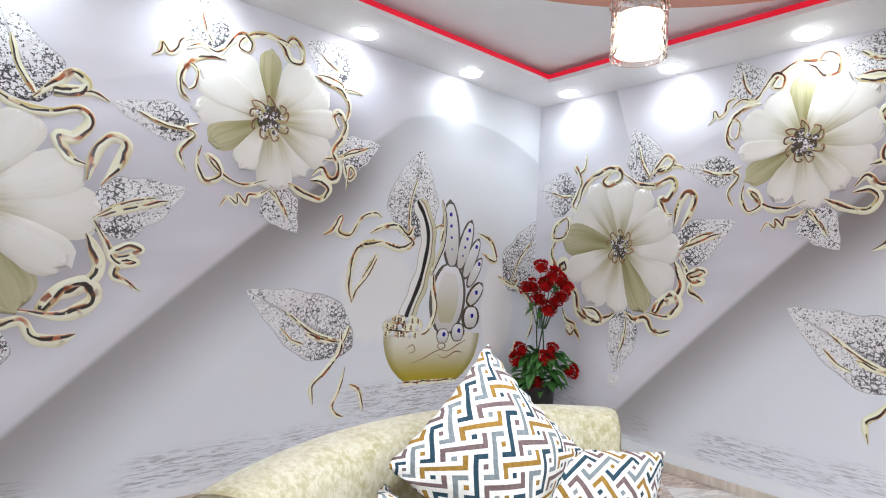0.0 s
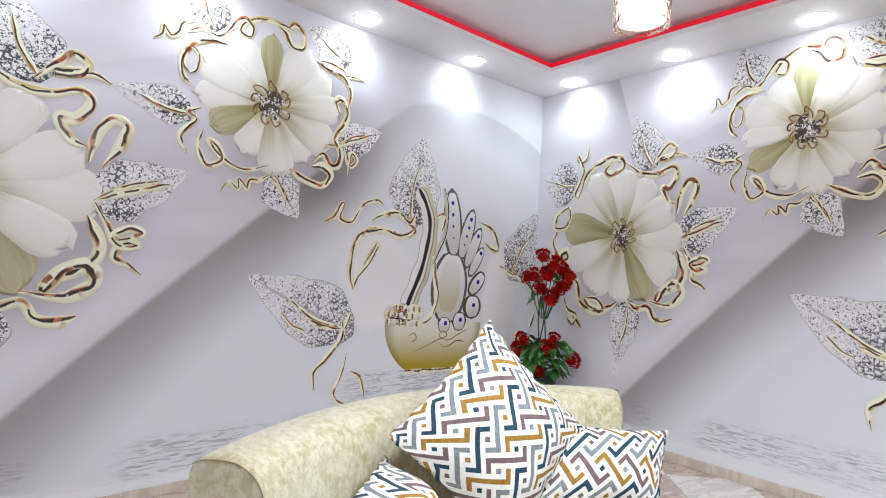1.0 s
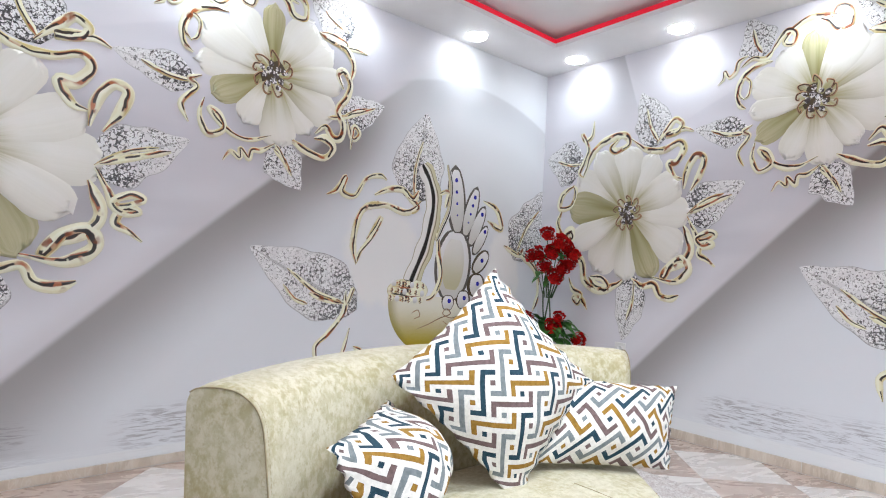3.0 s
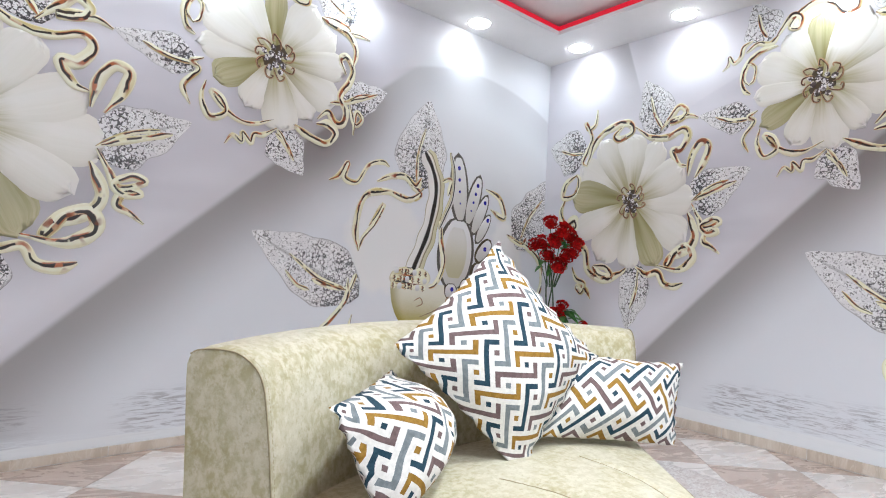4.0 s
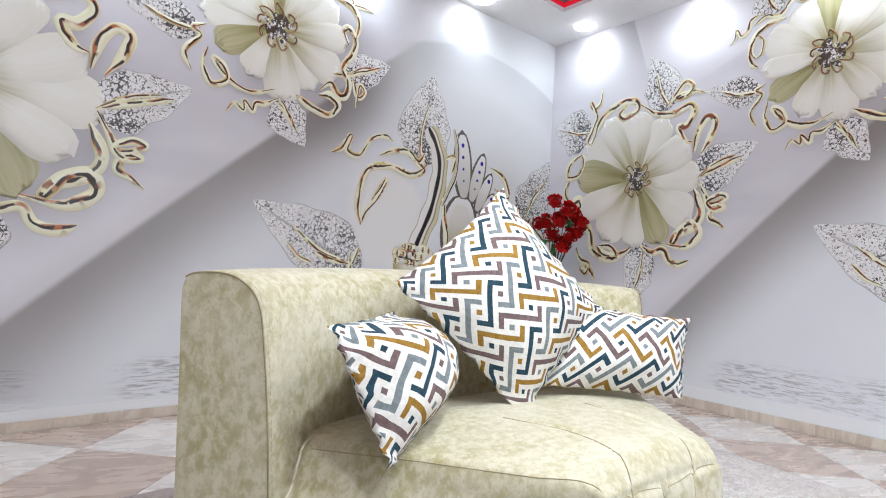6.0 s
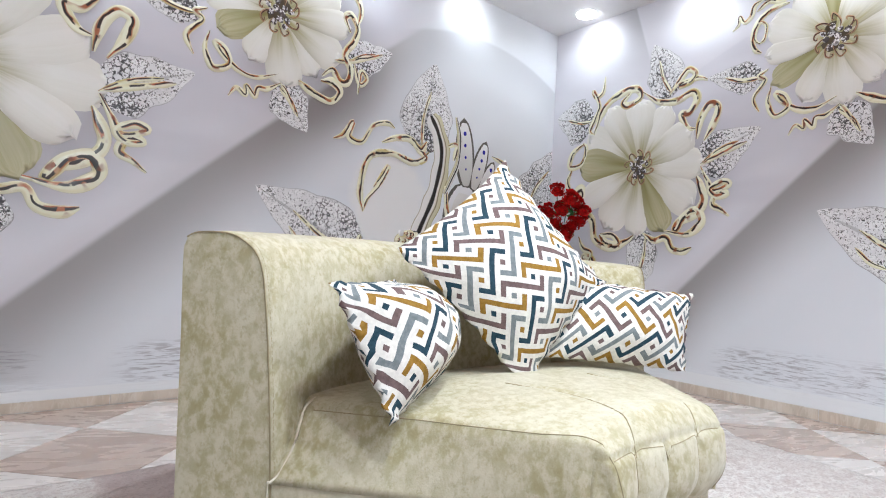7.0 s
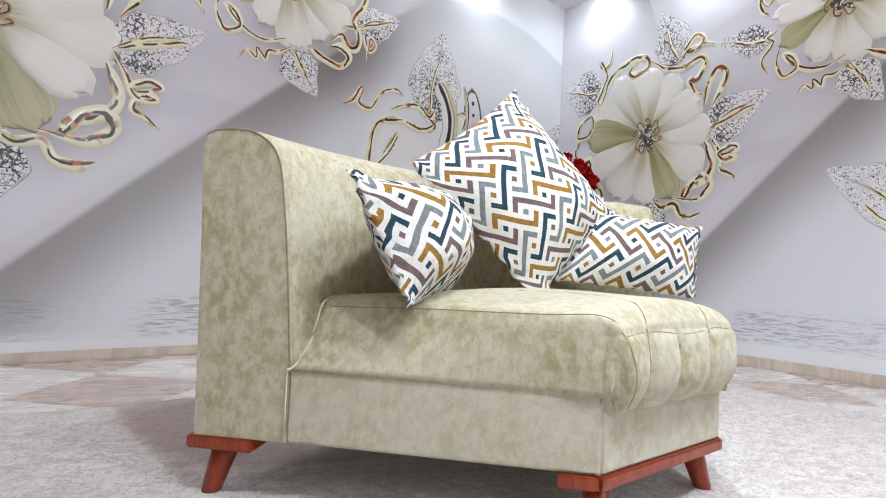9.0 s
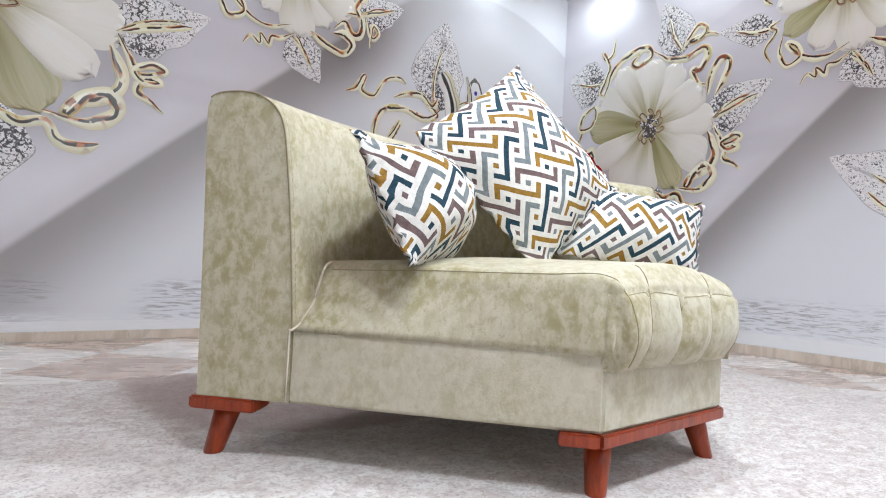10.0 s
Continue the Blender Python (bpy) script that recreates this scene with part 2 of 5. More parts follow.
TX0, TX1, TY0, TY1 = -4.6, -0.455, -5.56, -0.435       # the raised tray of the ceiling
bm = bmesh.new()
ring = [[(X0, Y0), (0, Y0), (0, 0), (X0, 0)], [(TX0, TY0), (TX1, TY0), (TX1, TY1), (TX0, TY1)]]
low = [[bm.verts.new((x, y, H)) for x, y in r] for r in ring]
lip = [bm.verts.new((x, y, H + 0.03)) for x, y in ring[1]]
out = [bm.verts.new((x + (0.09 if x > -2 else -0.09), y + (0.09 if y > -2 else -0.09), H + 0.03)) for x, y in ring[1]]
top = [bm.verts.new((v.co.x, v.co.y, TRAY_H)) for v in out]
for i in range(4):
    j = (i + 1) % 4
    bm.faces.new((low[0][i], low[1][i], low[1][j], low[0][j]))
    bm.faces.new((low[1][i], lip[i], lip[j], low[1][j]))
    bm.faces.new((lip[i], out[i], out[j], lip[j]))
    bm.faces.new((out[i], top[i], top[j], out[j]))
bm.faces.new(top)
structure("ceiling", bm, CEILING, "white dropped ceiling border round a raised tray", "ceiling")
structure("ceiling_slab", block(X0, Y0, 2.85, 0, 0, 2.95), PAINT, "plain slab above the dropped ceiling", "ceiling")
cx, cy = CHANDELIER
bm = bmesh.new()
bmesh.ops.create_circle(bm, cap_ends=True, radius=2.03, segments=128, matrix=Matrix.Translation((-2.33, -2.85, TRAY_H - 0.006)))
structure("ceiling_circle", bm, PEACH, "large round peach painted field on the raised ceiling", "ceiling")
cove = thing("cove_light", (0, 0, H + 0.03), "red strip light glowing along the ceiling tray", "strip light")
for a, b in (((TX0, TY1), (TX1, TY1)), ((TX1, TY0), (TX1, TY1)), ((TX0, TY0), (TX1, TY0)), ((TX0, TY0), (TX0, TY1))):
    dx, dy = (0.0, 0.004 if a[1] > -2 else -0.004) if a[1] == b[1] else (0.004 if a[0] > -2 else -0.004, 0.0)
    part("led_strip", block(a[0] + dx - 0.003, a[1] + dy - 0.003, 0.001, b[0] + dx + 0.003, b[1] + dy + 0.003, 0.034), RED_GLOW, cove)


def downlight():
    ob = thing("downlight", (0, 0, H), "small round recessed white ceiling spotlight, switched on", "downlight", "ceiling spotlights")
    part("trim_ring", turned([(0.0745, -0.001), (0.0745, -0.003), (0.083, -0.003), (0.086, -0.0005)], sides=28), PLASTIC, ob, smooth=True)
    part("lens", turned([(0.074, -0.001), (0.074, -0.010), (0.066, -0.015), (0.04, -0.018), (0.01, -0.019)], sides=28), SPOT_GLOW, ob, smooth=True)
    return ob


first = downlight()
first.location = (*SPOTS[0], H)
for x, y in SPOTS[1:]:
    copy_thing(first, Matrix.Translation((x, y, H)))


# chandelier
chandelier = thing("chandelier", (cx, cy, TRAY_H - 0.006), "chrome chandelier with lit glass drum shades", "chandelier")
part("ceiling_rose", turned([(0.01, -0.04), (0.07, -0.035), (0.09, 0.0)]), CHROME, chandelier, smooth=True)
part("stem", turned([(0.012, -0.66), (0.05, -0.62), (0.03, -0.55), (0.012, -0.5), (0.012, -0.30), (0.04, -0.26), (0.012, -0.2), (0.012, -0.03)]), CHROME, chandelier, smooth=True)


def glass():
    n = Nodes("clear_glass", 0.06)
    n.b.inputs["Transmission Weight"].default_value = 1.0
    n.b.inputs["IOR"].default_value = 1.2
    v = n.coord()
    return n.done((1.0, 0.93, 0.88), n.cells(v, 42), 0.6, 0.01)


GLASS = glass()
for x, y, z in SHADES:
    dx, dy, dz = x - cx, y - cy, z - (TRAY_H - 0.006)
    if dx or dy:
        part("arm", tube(spline([(0, 0, -0.55), (dx * 0.4, dy * 0.4, -0.62), (dx * 0.8, dy * 0.8, -0.60), (dx, dy, dz + 0.205)], 6), 0.008), CHROME, chandelier, smooth=True)
    part("shade_cap", turned([(0.02, 0.148), (0.045, 0.152), (0.03, 0.18), (0.01, 0.21)], (dx, dy, dz)), CHROME, chandelier, smooth=True)
    sh = part("glass_shade", grid([[(dx + r * math.cos(2 * math.pi * k / 32), dy + r * math.sin(2 * math.pi * k / 32), dz + q) for k in range(32)] for r, q in ((0.070, 0.0), (0.070, 0.15), (0.0665, 0.15), (0.0665, 0.0), (0.070, 0.0))], True), GLASS, chandelier, "clear crystal glass drum")
    sh.visible_shadow = False
    part("diffuser", turned([(0.059, 0.012), (0.059, 0.105), (0.04, 0.112)], (dx, dy, dz)), SHADE_GLOW, sh)
    for k in range(14):
        a = 2 * math.pi * k / 14
        part("crystal_drop", turned([(0.002, -0.016), (0.008, -0.004), (0.004, 0.01)], (dx + 0.068 * math.cos(a), dy + 0.068 * math.sin(a), dz + 0.135), 6), GLASS, sh).visible_shadow = False

pendant = thing("pendant_light", (*KEY, 2.03), "round opal glass pendant lamp on a chrome rod, switched on", "pendant lamp")
part("rod", turned([(0.006, 0.12), (0.006, 0.75)], sides=10), CHROME, pendant, smooth=True)
part("ceiling_cup", turned([(0.012, 0.725), (0.05, 0.735), (0.055, 0.763)]), CHROME, pendant, smooth=True)
part("bowl", turned([(0.01, -0.02), (0.06, -0.012), (0.10, 0.012), (0.12, 0.05), (0.11, 0.09), (0.06, 0.12), (0.006, 0.13)], sides=32), SPOT_GLOW, pendant, smooth=True)


# ---- rug ----
bm = grid([[(-4.3 + (3.50 - 0.12 * max(0.0, min(1.0, 4 - 5.2 * j / 260))) * i / 260, -4.6 + 3.64 * j / 260, 0.012 + 0.003 * noise.noise((i * 0.21, j * 0.21, 0)) + 0.0045 * noise.noise((i * 0.83, j * 0.83, 4))) for i in range(261)] for j in range(261)])
edge = [e for e in bm.edges if e.is_boundary]
low = bmesh.ops.extrude_edge_only(bm, edges=edge)["geom"]
for v in low:
    if isinstance(v, bmesh.types.BMVert):
        v.co.z = 0.0005
tagged(part("rug", bm, RUG, smooth=True), "pale grey beige shaggy rug on the tiles, sofa shadow coloured in mauve", "rug")


# ---- sofa: a wedge-shaped corner module with a curved back ----
SX, SY = -2.474, -1.54
sofa = thing("corner_sofa", (SX, SY, 0), "mottled beige velvet corner sofa module with curved back and mahogany legs", "sofa")
PROFILE = [(0.002, 0.135), (-0.002, 0.30), (-0.010, 0.55), (-0.017, 0.70), (-0.017, 0.738), (-0.010, 0.758), (0.008, 0.767), (0.045, 0.771), (0.085, 0.768), (0.118, 0.757),
           (0.144, 0.736), (0.161, 0.700), (0.171, 0.65), (0.184, 0.55), (0.195, 0.44), (0.203, 0.34), (0.209, 0.26), (0.212, 0.135)]
RB, HALF, END = 1.404, 33.6, 35.8


def back_point(phi, d, z):
    """A point of the back: phi degrees along its arc, d metres in from its rear face."""
    a, b = radians(phi), radians(phi * 43.0 / HALF)
    lift = 0.020 * (1 - (phi / HALF) ** 2) * max(0.0, (z - 0.3) / 0.47)
    return (RB * math.sin(a) - d * math.sin(b), RB * (math.cos(a) - 1) - d * math.cos(b), z + lift)


rows = []
for i in range(45):
    phi = -HALF + (HALF + END) * i / 44
    soft = 0.004 * max(0.0, 1 - min(phi + HALF, END - phi) / 0.35)
    rows.append([back_point(phi, d + (soft if d < 0.1 else -soft), z - (soft if z > 0.7 else 0)) for d, z in PROFILE])
back = part("backrest", grid(rows, True, True), FABRIC, sofa, smooth=True)
for f in back.data.polygons:
    if len(f.vertices) > 4:
        f.use_smooth = False
for side in (-1, 1):
    pts = [Vector(back_point((-HALF - 0.02 if side < 0 else END + 0.02), d + (0.003 if d < 0.1 else -0.0035), z - (0.003 if z > 0.7 else 0))) for d, z in PROFILE[5:]]
    part("edge_seam", tube(spline(pts, 4), 0.0017, 6), THREAD, back)
    way = 1 if side < 0 else -1
    run = spline([Vector(back_point((-HALF if side < 0 else END) + way * 0.30, d + 0.0004, z)) for d, z in PROFILE[9:]], 24)
    bm = bmesh.new()
    for i in range(0, len(run) - 3, 3):
        p, q = run[i], run[i + 2]
        w = Vector((0.0006, 0.0006, 0))
        up = (q - p).normalized().cross(w).normalized() * 0.0007
        c = [bm.verts.new(v) for v in (p - w, p + up, p + w, q + w, q + up, q - w)]
        bm.faces.new((c[0], c[1], c[4], c[5])), bm.faces.new((c[1], c[2], c[3], c[4]))
    tagged(part("stitching", bm, THREAD, back), "fine row of sewn stitches", kind="stuff")

# base under the cushion, plan from the centre of the back
FY = -2.383 - SY
FW, BW, BY = 0.231, 0.640, -1.925 - SY
BR, RY = 0.700, -0.372


def half_base(side, y):
    """Half width of the base at depth y; the module is a little wider on one side."""
    w, y0 = (BW, BY) if side < 0 else (BR, RY)
    return w + (FW - w) * min(1.0, max(0.0, (y - y0) / (FY - y0)))


def half_top(side, y):
    """Half width of the cushion's top at depth y."""
    w, y0, f = (0.545, -0.356, 0.226) if side < 0 else (0.655, -0.385, 0.216)
    return w + (f - w) * min(1.0, max(0.0, (y - y0) / (FY - 0.02 - y0)))


BASE = [(-FW, FY), (FW, FY), (BR, RY), (0.60, -0.30), (0.0, -0.19), (-0.55, -0.30), (-BW, BY)]
part("seat_base", prism(BASE, 0.135, 0.285, 0.006), PALE_FABRIC, sofa, smooth=False)
for side in (-1, 1):
    part("base_seam", tube([(side * ((BW if side < 0 else BR) + 0.003), (BY if side < 0 else RY) + 0.001, z) for z in (0.137, 0.2, 0.284)], 0.0016, 6), PIPING, sofa, smooth=True)

FRONT_SEAMS = (-0.142, -0.034, 0.095)
TOP_SEAMS = ((-0.13, -0.07, -0.14), (0.19, 0.20, 0.10))


def seam_x(xs, y):
    """Where a bowed top seam runs at depth y; xs are its places at the rear, the middle and the front."""
    t = (y + 0.52) / (FY - 0.03 + 0.52)
    return xs[0] * (1 - t) * (1 - 2 * t) + xs[1] * 4 * t * (1 - t) + xs[2] * t * (2 * t - 1)


def cushion():
    """Boxed seat cushion: swept from back to front, rounded over its front edge, with sewn grooves."""
    rows = []
    nv, nu = 70, 96
    for j in range(nv + 1):
        v = j / nv
        # path over the top and down the front
        if v < 0.62:
            y, z, tuck = -0.20 + (-0.818 + 0.20) * v / 0.62, 0.424, 0.0
        elif v < 0.85:
            a = (v - 0.62) / 0.23 * math.pi / 2
            y, z, tuck = -0.818 - 0.064 * math.sin(a), 0.424 - 0.054 * (1 - math.cos(a)), math.sin(a) ** 1.5
        else:
            k = (v - 0.85) / 0.15
            y, z, tuck = -0.882 - 0.007 * math.sin(math.pi * k) + 0.026 * k ** 3, 0.370 - 0.118 * k, 1.0
        wide = {q: half_top(q, y) - 0.014 * max(0.0, (v - 0.70) / 0.30) ** 2 + 0.012 for q in (-1, 1)}
        row = []
        for i in range(nu + 1):
            u = -1 + 2 * i / nu
            x = u * wide[1 if u > 0 else -1]
            over = max(0.0, abs(u) - 0.93) / 0.07
            drop = (1 - math.sqrt(max(0.0, 1 - over * over))) * 0.03 * (1 - tuck)
            crown = 0.036 * (1 - u * u) * (1 - tuck) * min(1, v * 4)
            if v < 0.775:
                groove = sum(math.exp(-((x - seam_x(q, y)) / 0.010) ** 2) for q in TOP_SEAMS) * 0.007 * min(1.0, max(0.0, (-0.50 - y) * 12))
            else:
                groove = sum(math.exp(-((x - q) / 0.008) ** 2) for q in FRONT_SEAMS) * 0.008
            cross = math.exp(-((v - 0.775) / 0.014) ** 2) * 0.006
            pad = 0.007 * abs(math.sin((x + 0.033) / 0.118 * math.pi)) * max(0.0, min(1.0, (v - 0.785) * 9))
            sag = groove + cross - pad
            n_z, n_y = 1 - tuck, tuck
            yy = y + sag * n_y + (0.03 * over ** 2 if tuck > 0 else 0) * tuck
            row.append((x, yy, z + crown - drop - sag * n_z))
        # side walls
        zb = 0.279 if v < 0.72 else 0.279 - 0.03 * min(1, (v - 0.72) / 0.2)
        zb = min(zb, z - 0.002)
        puff = {}
        for q in (-1, 1):
            spread = max(0.0, half_base(q, y) + 0.004 - wide[q]) * (1 - tuck)
            puff[q] = [(t, spread * t ** 1.5 + 0.007 * math.sin(math.pi * t)) for t in (0.12, 0.3, 0.5, 0.7, 0.88, 1.0)]
        left = [(row[0][0] - o, row[0][1], row[0][2] + (zb - row[0][2]) * t) for t, o in puff[-1][::-1]]
        right = [(row[-1][0] + o, row[-1][1], row[-1][2] + (zb - row[-1][2]) * t) for t, o in puff[1]]
        rows.append(left + row + right)
    bm = grid(rows, False, False)
    e = [e for e in bm.edges if e.is_boundary]
    bmesh.ops.holes_fill(bm, edges=e)
    return bm


seat = part("seat_cushion", cushion(), FABRIC, sofa, smooth=True)
for f in seat.data.polygons:
    f.use_smooth = len(f.vertices) == 4


def sewn(points, radius, lift=0.0006):
    """A thread laid on the cushion along points of the plan, or straight at its front."""
    run = []
    for x, y, z in points:
        ray = (Vector((x, y, 0.6)), Vector((0, 0, -1))) if z is None else (Vector((x, -1.4, z)), Vector((0, 1, 0)))
        hit, at, nrm, _ = seat.ray_cast(*ray)
        if hit:
            run.append(at + nrm * lift)
    return tube(run, radius, 5)


for side in (-1, 1):
    rear = 0.545 if side < 0 else 0.655
    a, b = (side * rear, -0.365 if side < 0 else -0.395), (side * half_top(side, FY + 0.075), FY + 0.075)
    run = [(a[0] + (b[0] - a[0]) * t, a[1] + (b[1] - a[1]) * t, None) for t in [i / 30 for i in range(31)]]
    run += [(side * (half_top(side, FY + 0.075) * (1 - t) + 0.222 * t), FY + 0.075 - 0.085 * t, None) for t in [i / 10 for i in range(1, 11)]]
    run += [(side * (0.220 - 0.020 * t), 0, 0.385 - 0.125 * t) for t in [i / 12 for i in range(13)]]
    part("cushion_seam", sewn(run, 0.0010), THREAD, seat)
    k, dy = (0.0, 0.0) if side < 0 else (0.105, -0.015)
    pts = [(0.525, -0.335, 0.424), (0.558, -0.356, 0.414), (0.571, -0.362, 0.385), (0.590, -0.372, 0.335), (0.622, -0.386, 0.295)]
    pts = [(side * (x + k), y + dy, z) for x, y, z in pts] + [(side * (half_base(side, -0.3) + 0.004), (BY if side < 0 else RY) - 0.002, 0.280)]
    part("piping", tube(spline(pts, 6), 0.0026, 6), PIPING, seat, smooth=True)
for xs in TOP_SEAMS:
    run = [(seam_x(xs, y), y, None) for y in [-0.52 + (FY - 0.03 + 0.52) * i / 50 for i in range(51)]]
    part("cushion_seam", sewn(run, 0.0013), THREAD, seat)
for x in FRONT_SEAMS:
    part("cushion_seam", sewn([(x - 0.004 * t, 0, 0.392 - 0.125 * t) for t in [i / 14 for i in range(15)]], 0.0006), THREAD, seat)
part("cross_seam", sewn([(-0.215 + 0.41 * t, FY - 0.031 + 0.004 * math.sin(t * 9), None) for t in [i / 40 for i in range(41)]], 0.0008), THREAD, seat)

# feet and rails of mahogany
part("front_rail", prism([(-FW - 0.006, FY - 0.006), (FW + 0.006, FY - 0.006), (FW + 0.006, FY + 0.05), (-FW - 0.006, FY + 0.05)], 0.109, 0.1345, 0.003), WOOD, sofa)
for side in (-1, 1):
    part("side_rail", prism([(side * (FW + 0.007), FY - 0.004), (side * (FW + 0.060), FY + 0.052), (side * (FW + 0.020), FY + 0.085), (side * (FW - 0.030), FY + 0.0505), (side * (FW + 0.007), FY + 0.0505)][::side], 0.1095, 0.1340, 0.003), WOOD, sofa)
for side in (-1, 1):
    c = Vector(back_point(-HALF if side < 0 else END, 0.0, 0.0))
    along = Vector((-side * 0.68, -0.735, 0))
    across = Vector((-side * 0.735, 0.68, 0))
    p = [c + along * s + across * t for s, t in ((-0.008, -0.006), (0.135, -0.006), (0.135, 0.07), (-0.008, 0.07))]
    part("rear_rail", prism([(q.x, q.y) for q in p][:: -side], 0.108, 0.1345, 0.004), WOOD, sofa)


def leg(foot, head):
    f, h = Vector(foot), Vector(head)
    rows = []
    for t in (0.0, 0.06, 0.5, 1.0):
        p = f.lerp(h, t)
        r = (0.0185 if t == 0 else 0.020) + 0.0085 * t
        rows.append([(p.x + r * math.cos(a) * 1.0, p.y + r * math.sin(a) * 1.0, p.z) for a in [2 * math.pi * k / 16 for k in range(16)]])
    return grid(rows, True, True)


RUG_TOP = 0.0125
for foot, head in (((-0.203, FY + 0.029), (-0.180, FY + 0.045)), ((0.224, FY + 0.031), (0.185, FY + 0.045)), ((-0.731, -0.236), (-0.708, -0.252)), ((0.745, -0.250), (0.720, -0.270))):
    part("leg", leg((*foot, RUG_TOP - 0.003), (*head, 0.1085)), WOOD, sofa, smooth=True)


# ---- printed cushions ----
def stroke_map():
    """The interlocking print on a lattice of half units: cell -> colour. It repeats by (4, 4) and (16, 0)."""
    cells = {}
    for m in range(-6, 7):
        for k in range(-24, 25):
            hx, hy = 2 * k + 8 * m, 2 * k
            c = 1 if k % 2 == 0 else 2
            run = [(hx - 2, hy - 1), (hx - 2, hy), (hx - 1, hy), (hx, hy), (hx + 1, hy), (hx + 2, hy), (hx + 2, hy + 1)]
            vx, vy = hx + 3, hy - 1
            d = 3 if k % 2 == 0 else 4
            run2 = [(vx - 1, vy - 2), (vx, vy - 2), (vx, vy - 1), (vx, vy), (vx, vy + 1), (vx, vy + 2), (vx + 1, vy + 2)]
            for r, col in ((run, c), (run2, d)):
                for i, (x, y) in enumerate(r):
                    cells[(2 * x, 2 * y)] = col
                    if i:
                        px, py = r[i - 1]
                        cells[(x + px, y + py)] = col
            cells[(2 * (hx + 1), 2 * (hy + 1))] = 3 if k % 2 else 4
            cells[(2 * (hx + 4), 2 * hy)] = 1 if k % 2 else 2
    return cells


PRINT = stroke_map()


def throw_pillow(name, centre, ux, uz, wide, high, thick, shift, label, pinch=0.07, across=False, step=0.0178, lean=False):
    """A knife-edged cushion; ux and uz are its edge directions, the print runs at 45 degrees to them."""
    ux, uz = Vector(ux).normalized(), Vector(uz)
    uz = uz.normalized()
    nrm = ux.cross(uz).normalized()
    nu, nv = round(wide / step), round(high / step)
    nu += (nu + nv) % 2
    bm = bmesh.new()

    deep = {-1: 0.5, 1: 1.35} if lean else {-1: 1.0, 1: 1.0}

    def place(i, j, side):
        u, v = 2 * i / nu - 1, 2 * j / nv - 1
        u = 0.5 * u + 0.5 * math.sin(u * math.pi / 2)
        v = 0.5 * v + 0.5 * math.sin(v * math.pi / 2)
        t = thick / 2 * (1 - abs(u) ** 2.7) * (1 - abs(v) ** 2.7)
        x = u * wide / 2 * (1 - pinch * (1 - v * v))
        z = v * high / 2 * (1 - pinch * (1 - u * u))
        near = min(1 - abs(u), 1 - abs(v))
        t += 0.010 * noise.noise((u * 3 + shift, v * 3, side)) * min(1, near * 6)
        ruffle = 0.008 * math.sin((u + v) * 22 + shift) * max(0.0, 1 - near * 9)
        return ux * x + nrm * (t * side * deep[side] + ruffle) + uz * z

    verts = {}

    def vert(i, j, side):
        rim = i in (0, nu) or j in (0, nv)
        key = (i, j, 0 if rim else side)
        if key not in verts:
            verts[key] = bm.verts.new(place(i, j, side))
        return verts[key]

    for side in (-1, 1):
        for i in range(nu):
            for j in range(nv):
                q = [vert(i, j, side), vert(i + 1, j, side), vert(i + 1, j + 1, side), vert(i, j + 1, side)]
                m = bm.verts.new((place(i + 0.5, j + 0.5, side)))
                mids = ((i + 0.5, j), (i + 1, j + 0.5), (i + 0.5, j + 1), (i, j + 0.5))
                for k in range(4):
                    a, b = q[k], q[(k + 1) % 4]
                    f = bm.faces.new((a, b, m) if side < 0 else (b, a, m))
                    gx = (mids[k][0] + i + 0.5) / 2 - nu / 2
                    gy = (mids[k][1] + j + 0.5) / 2 - nv / 2
                    p, r = math.floor(gx + gy) + shift, math.floor(gy - gx) + shift
                    f.material_index = PRINT.get((p, r) if across else (-r, p), 0)
                    f.smooth = True
    ob = tagged(part(name, bm, PRINTS), label, "pillow", "printed pillows on the sofa")
    ob.location = centre
    return ob


top, lft, rgt, bot = Vector((-2.384, -1.805, 1.059)), Vector((-2.768, -1.814, 0.746)), Vector((-2.08, -1.92, 0.665)), Vector((-2.425, -1.997, 0.455))
mid = (top + lft + rgt + bot) / 4
throw_pillow("throw_pillow", mid + Vector((-0.01, -0.015, 0)), (top - lft) + (rgt - bot), (top - rgt) + (lft - bot), 0.505, 0.505, 0.18, 2, "large white maze-print cushion with ochre and teal, balanced on its corner")
tl, bl = Vector((-3.069, -2.044, 0.680)), Vector((-2.974, -2.127, 0.427))
run = Vector((0.336, 0.275, 0.0))
throw_pillow("lumbar_pillow", (tl + bl) / 2 + run / 2, run, tl - bl, 0.435, 0.29, 0.215, 5, "small oblong maze-print cushion leaning on the curved back", 0.05, False, 0.0155, True)
tr, br = Vector((-1.741, -2.083, 0.678)), Vector((-1.897, -2.148, 0.442))
run = Vector((0.44, -0.215, -0.04))
throw_pillow("lumbar_pillow", (tr + br) / 2 - run / 2, run, tr - br, 0.485, 0.29, 0.16, 9, "small oblong maze-print cushion lying half behind the large one", 0.05)


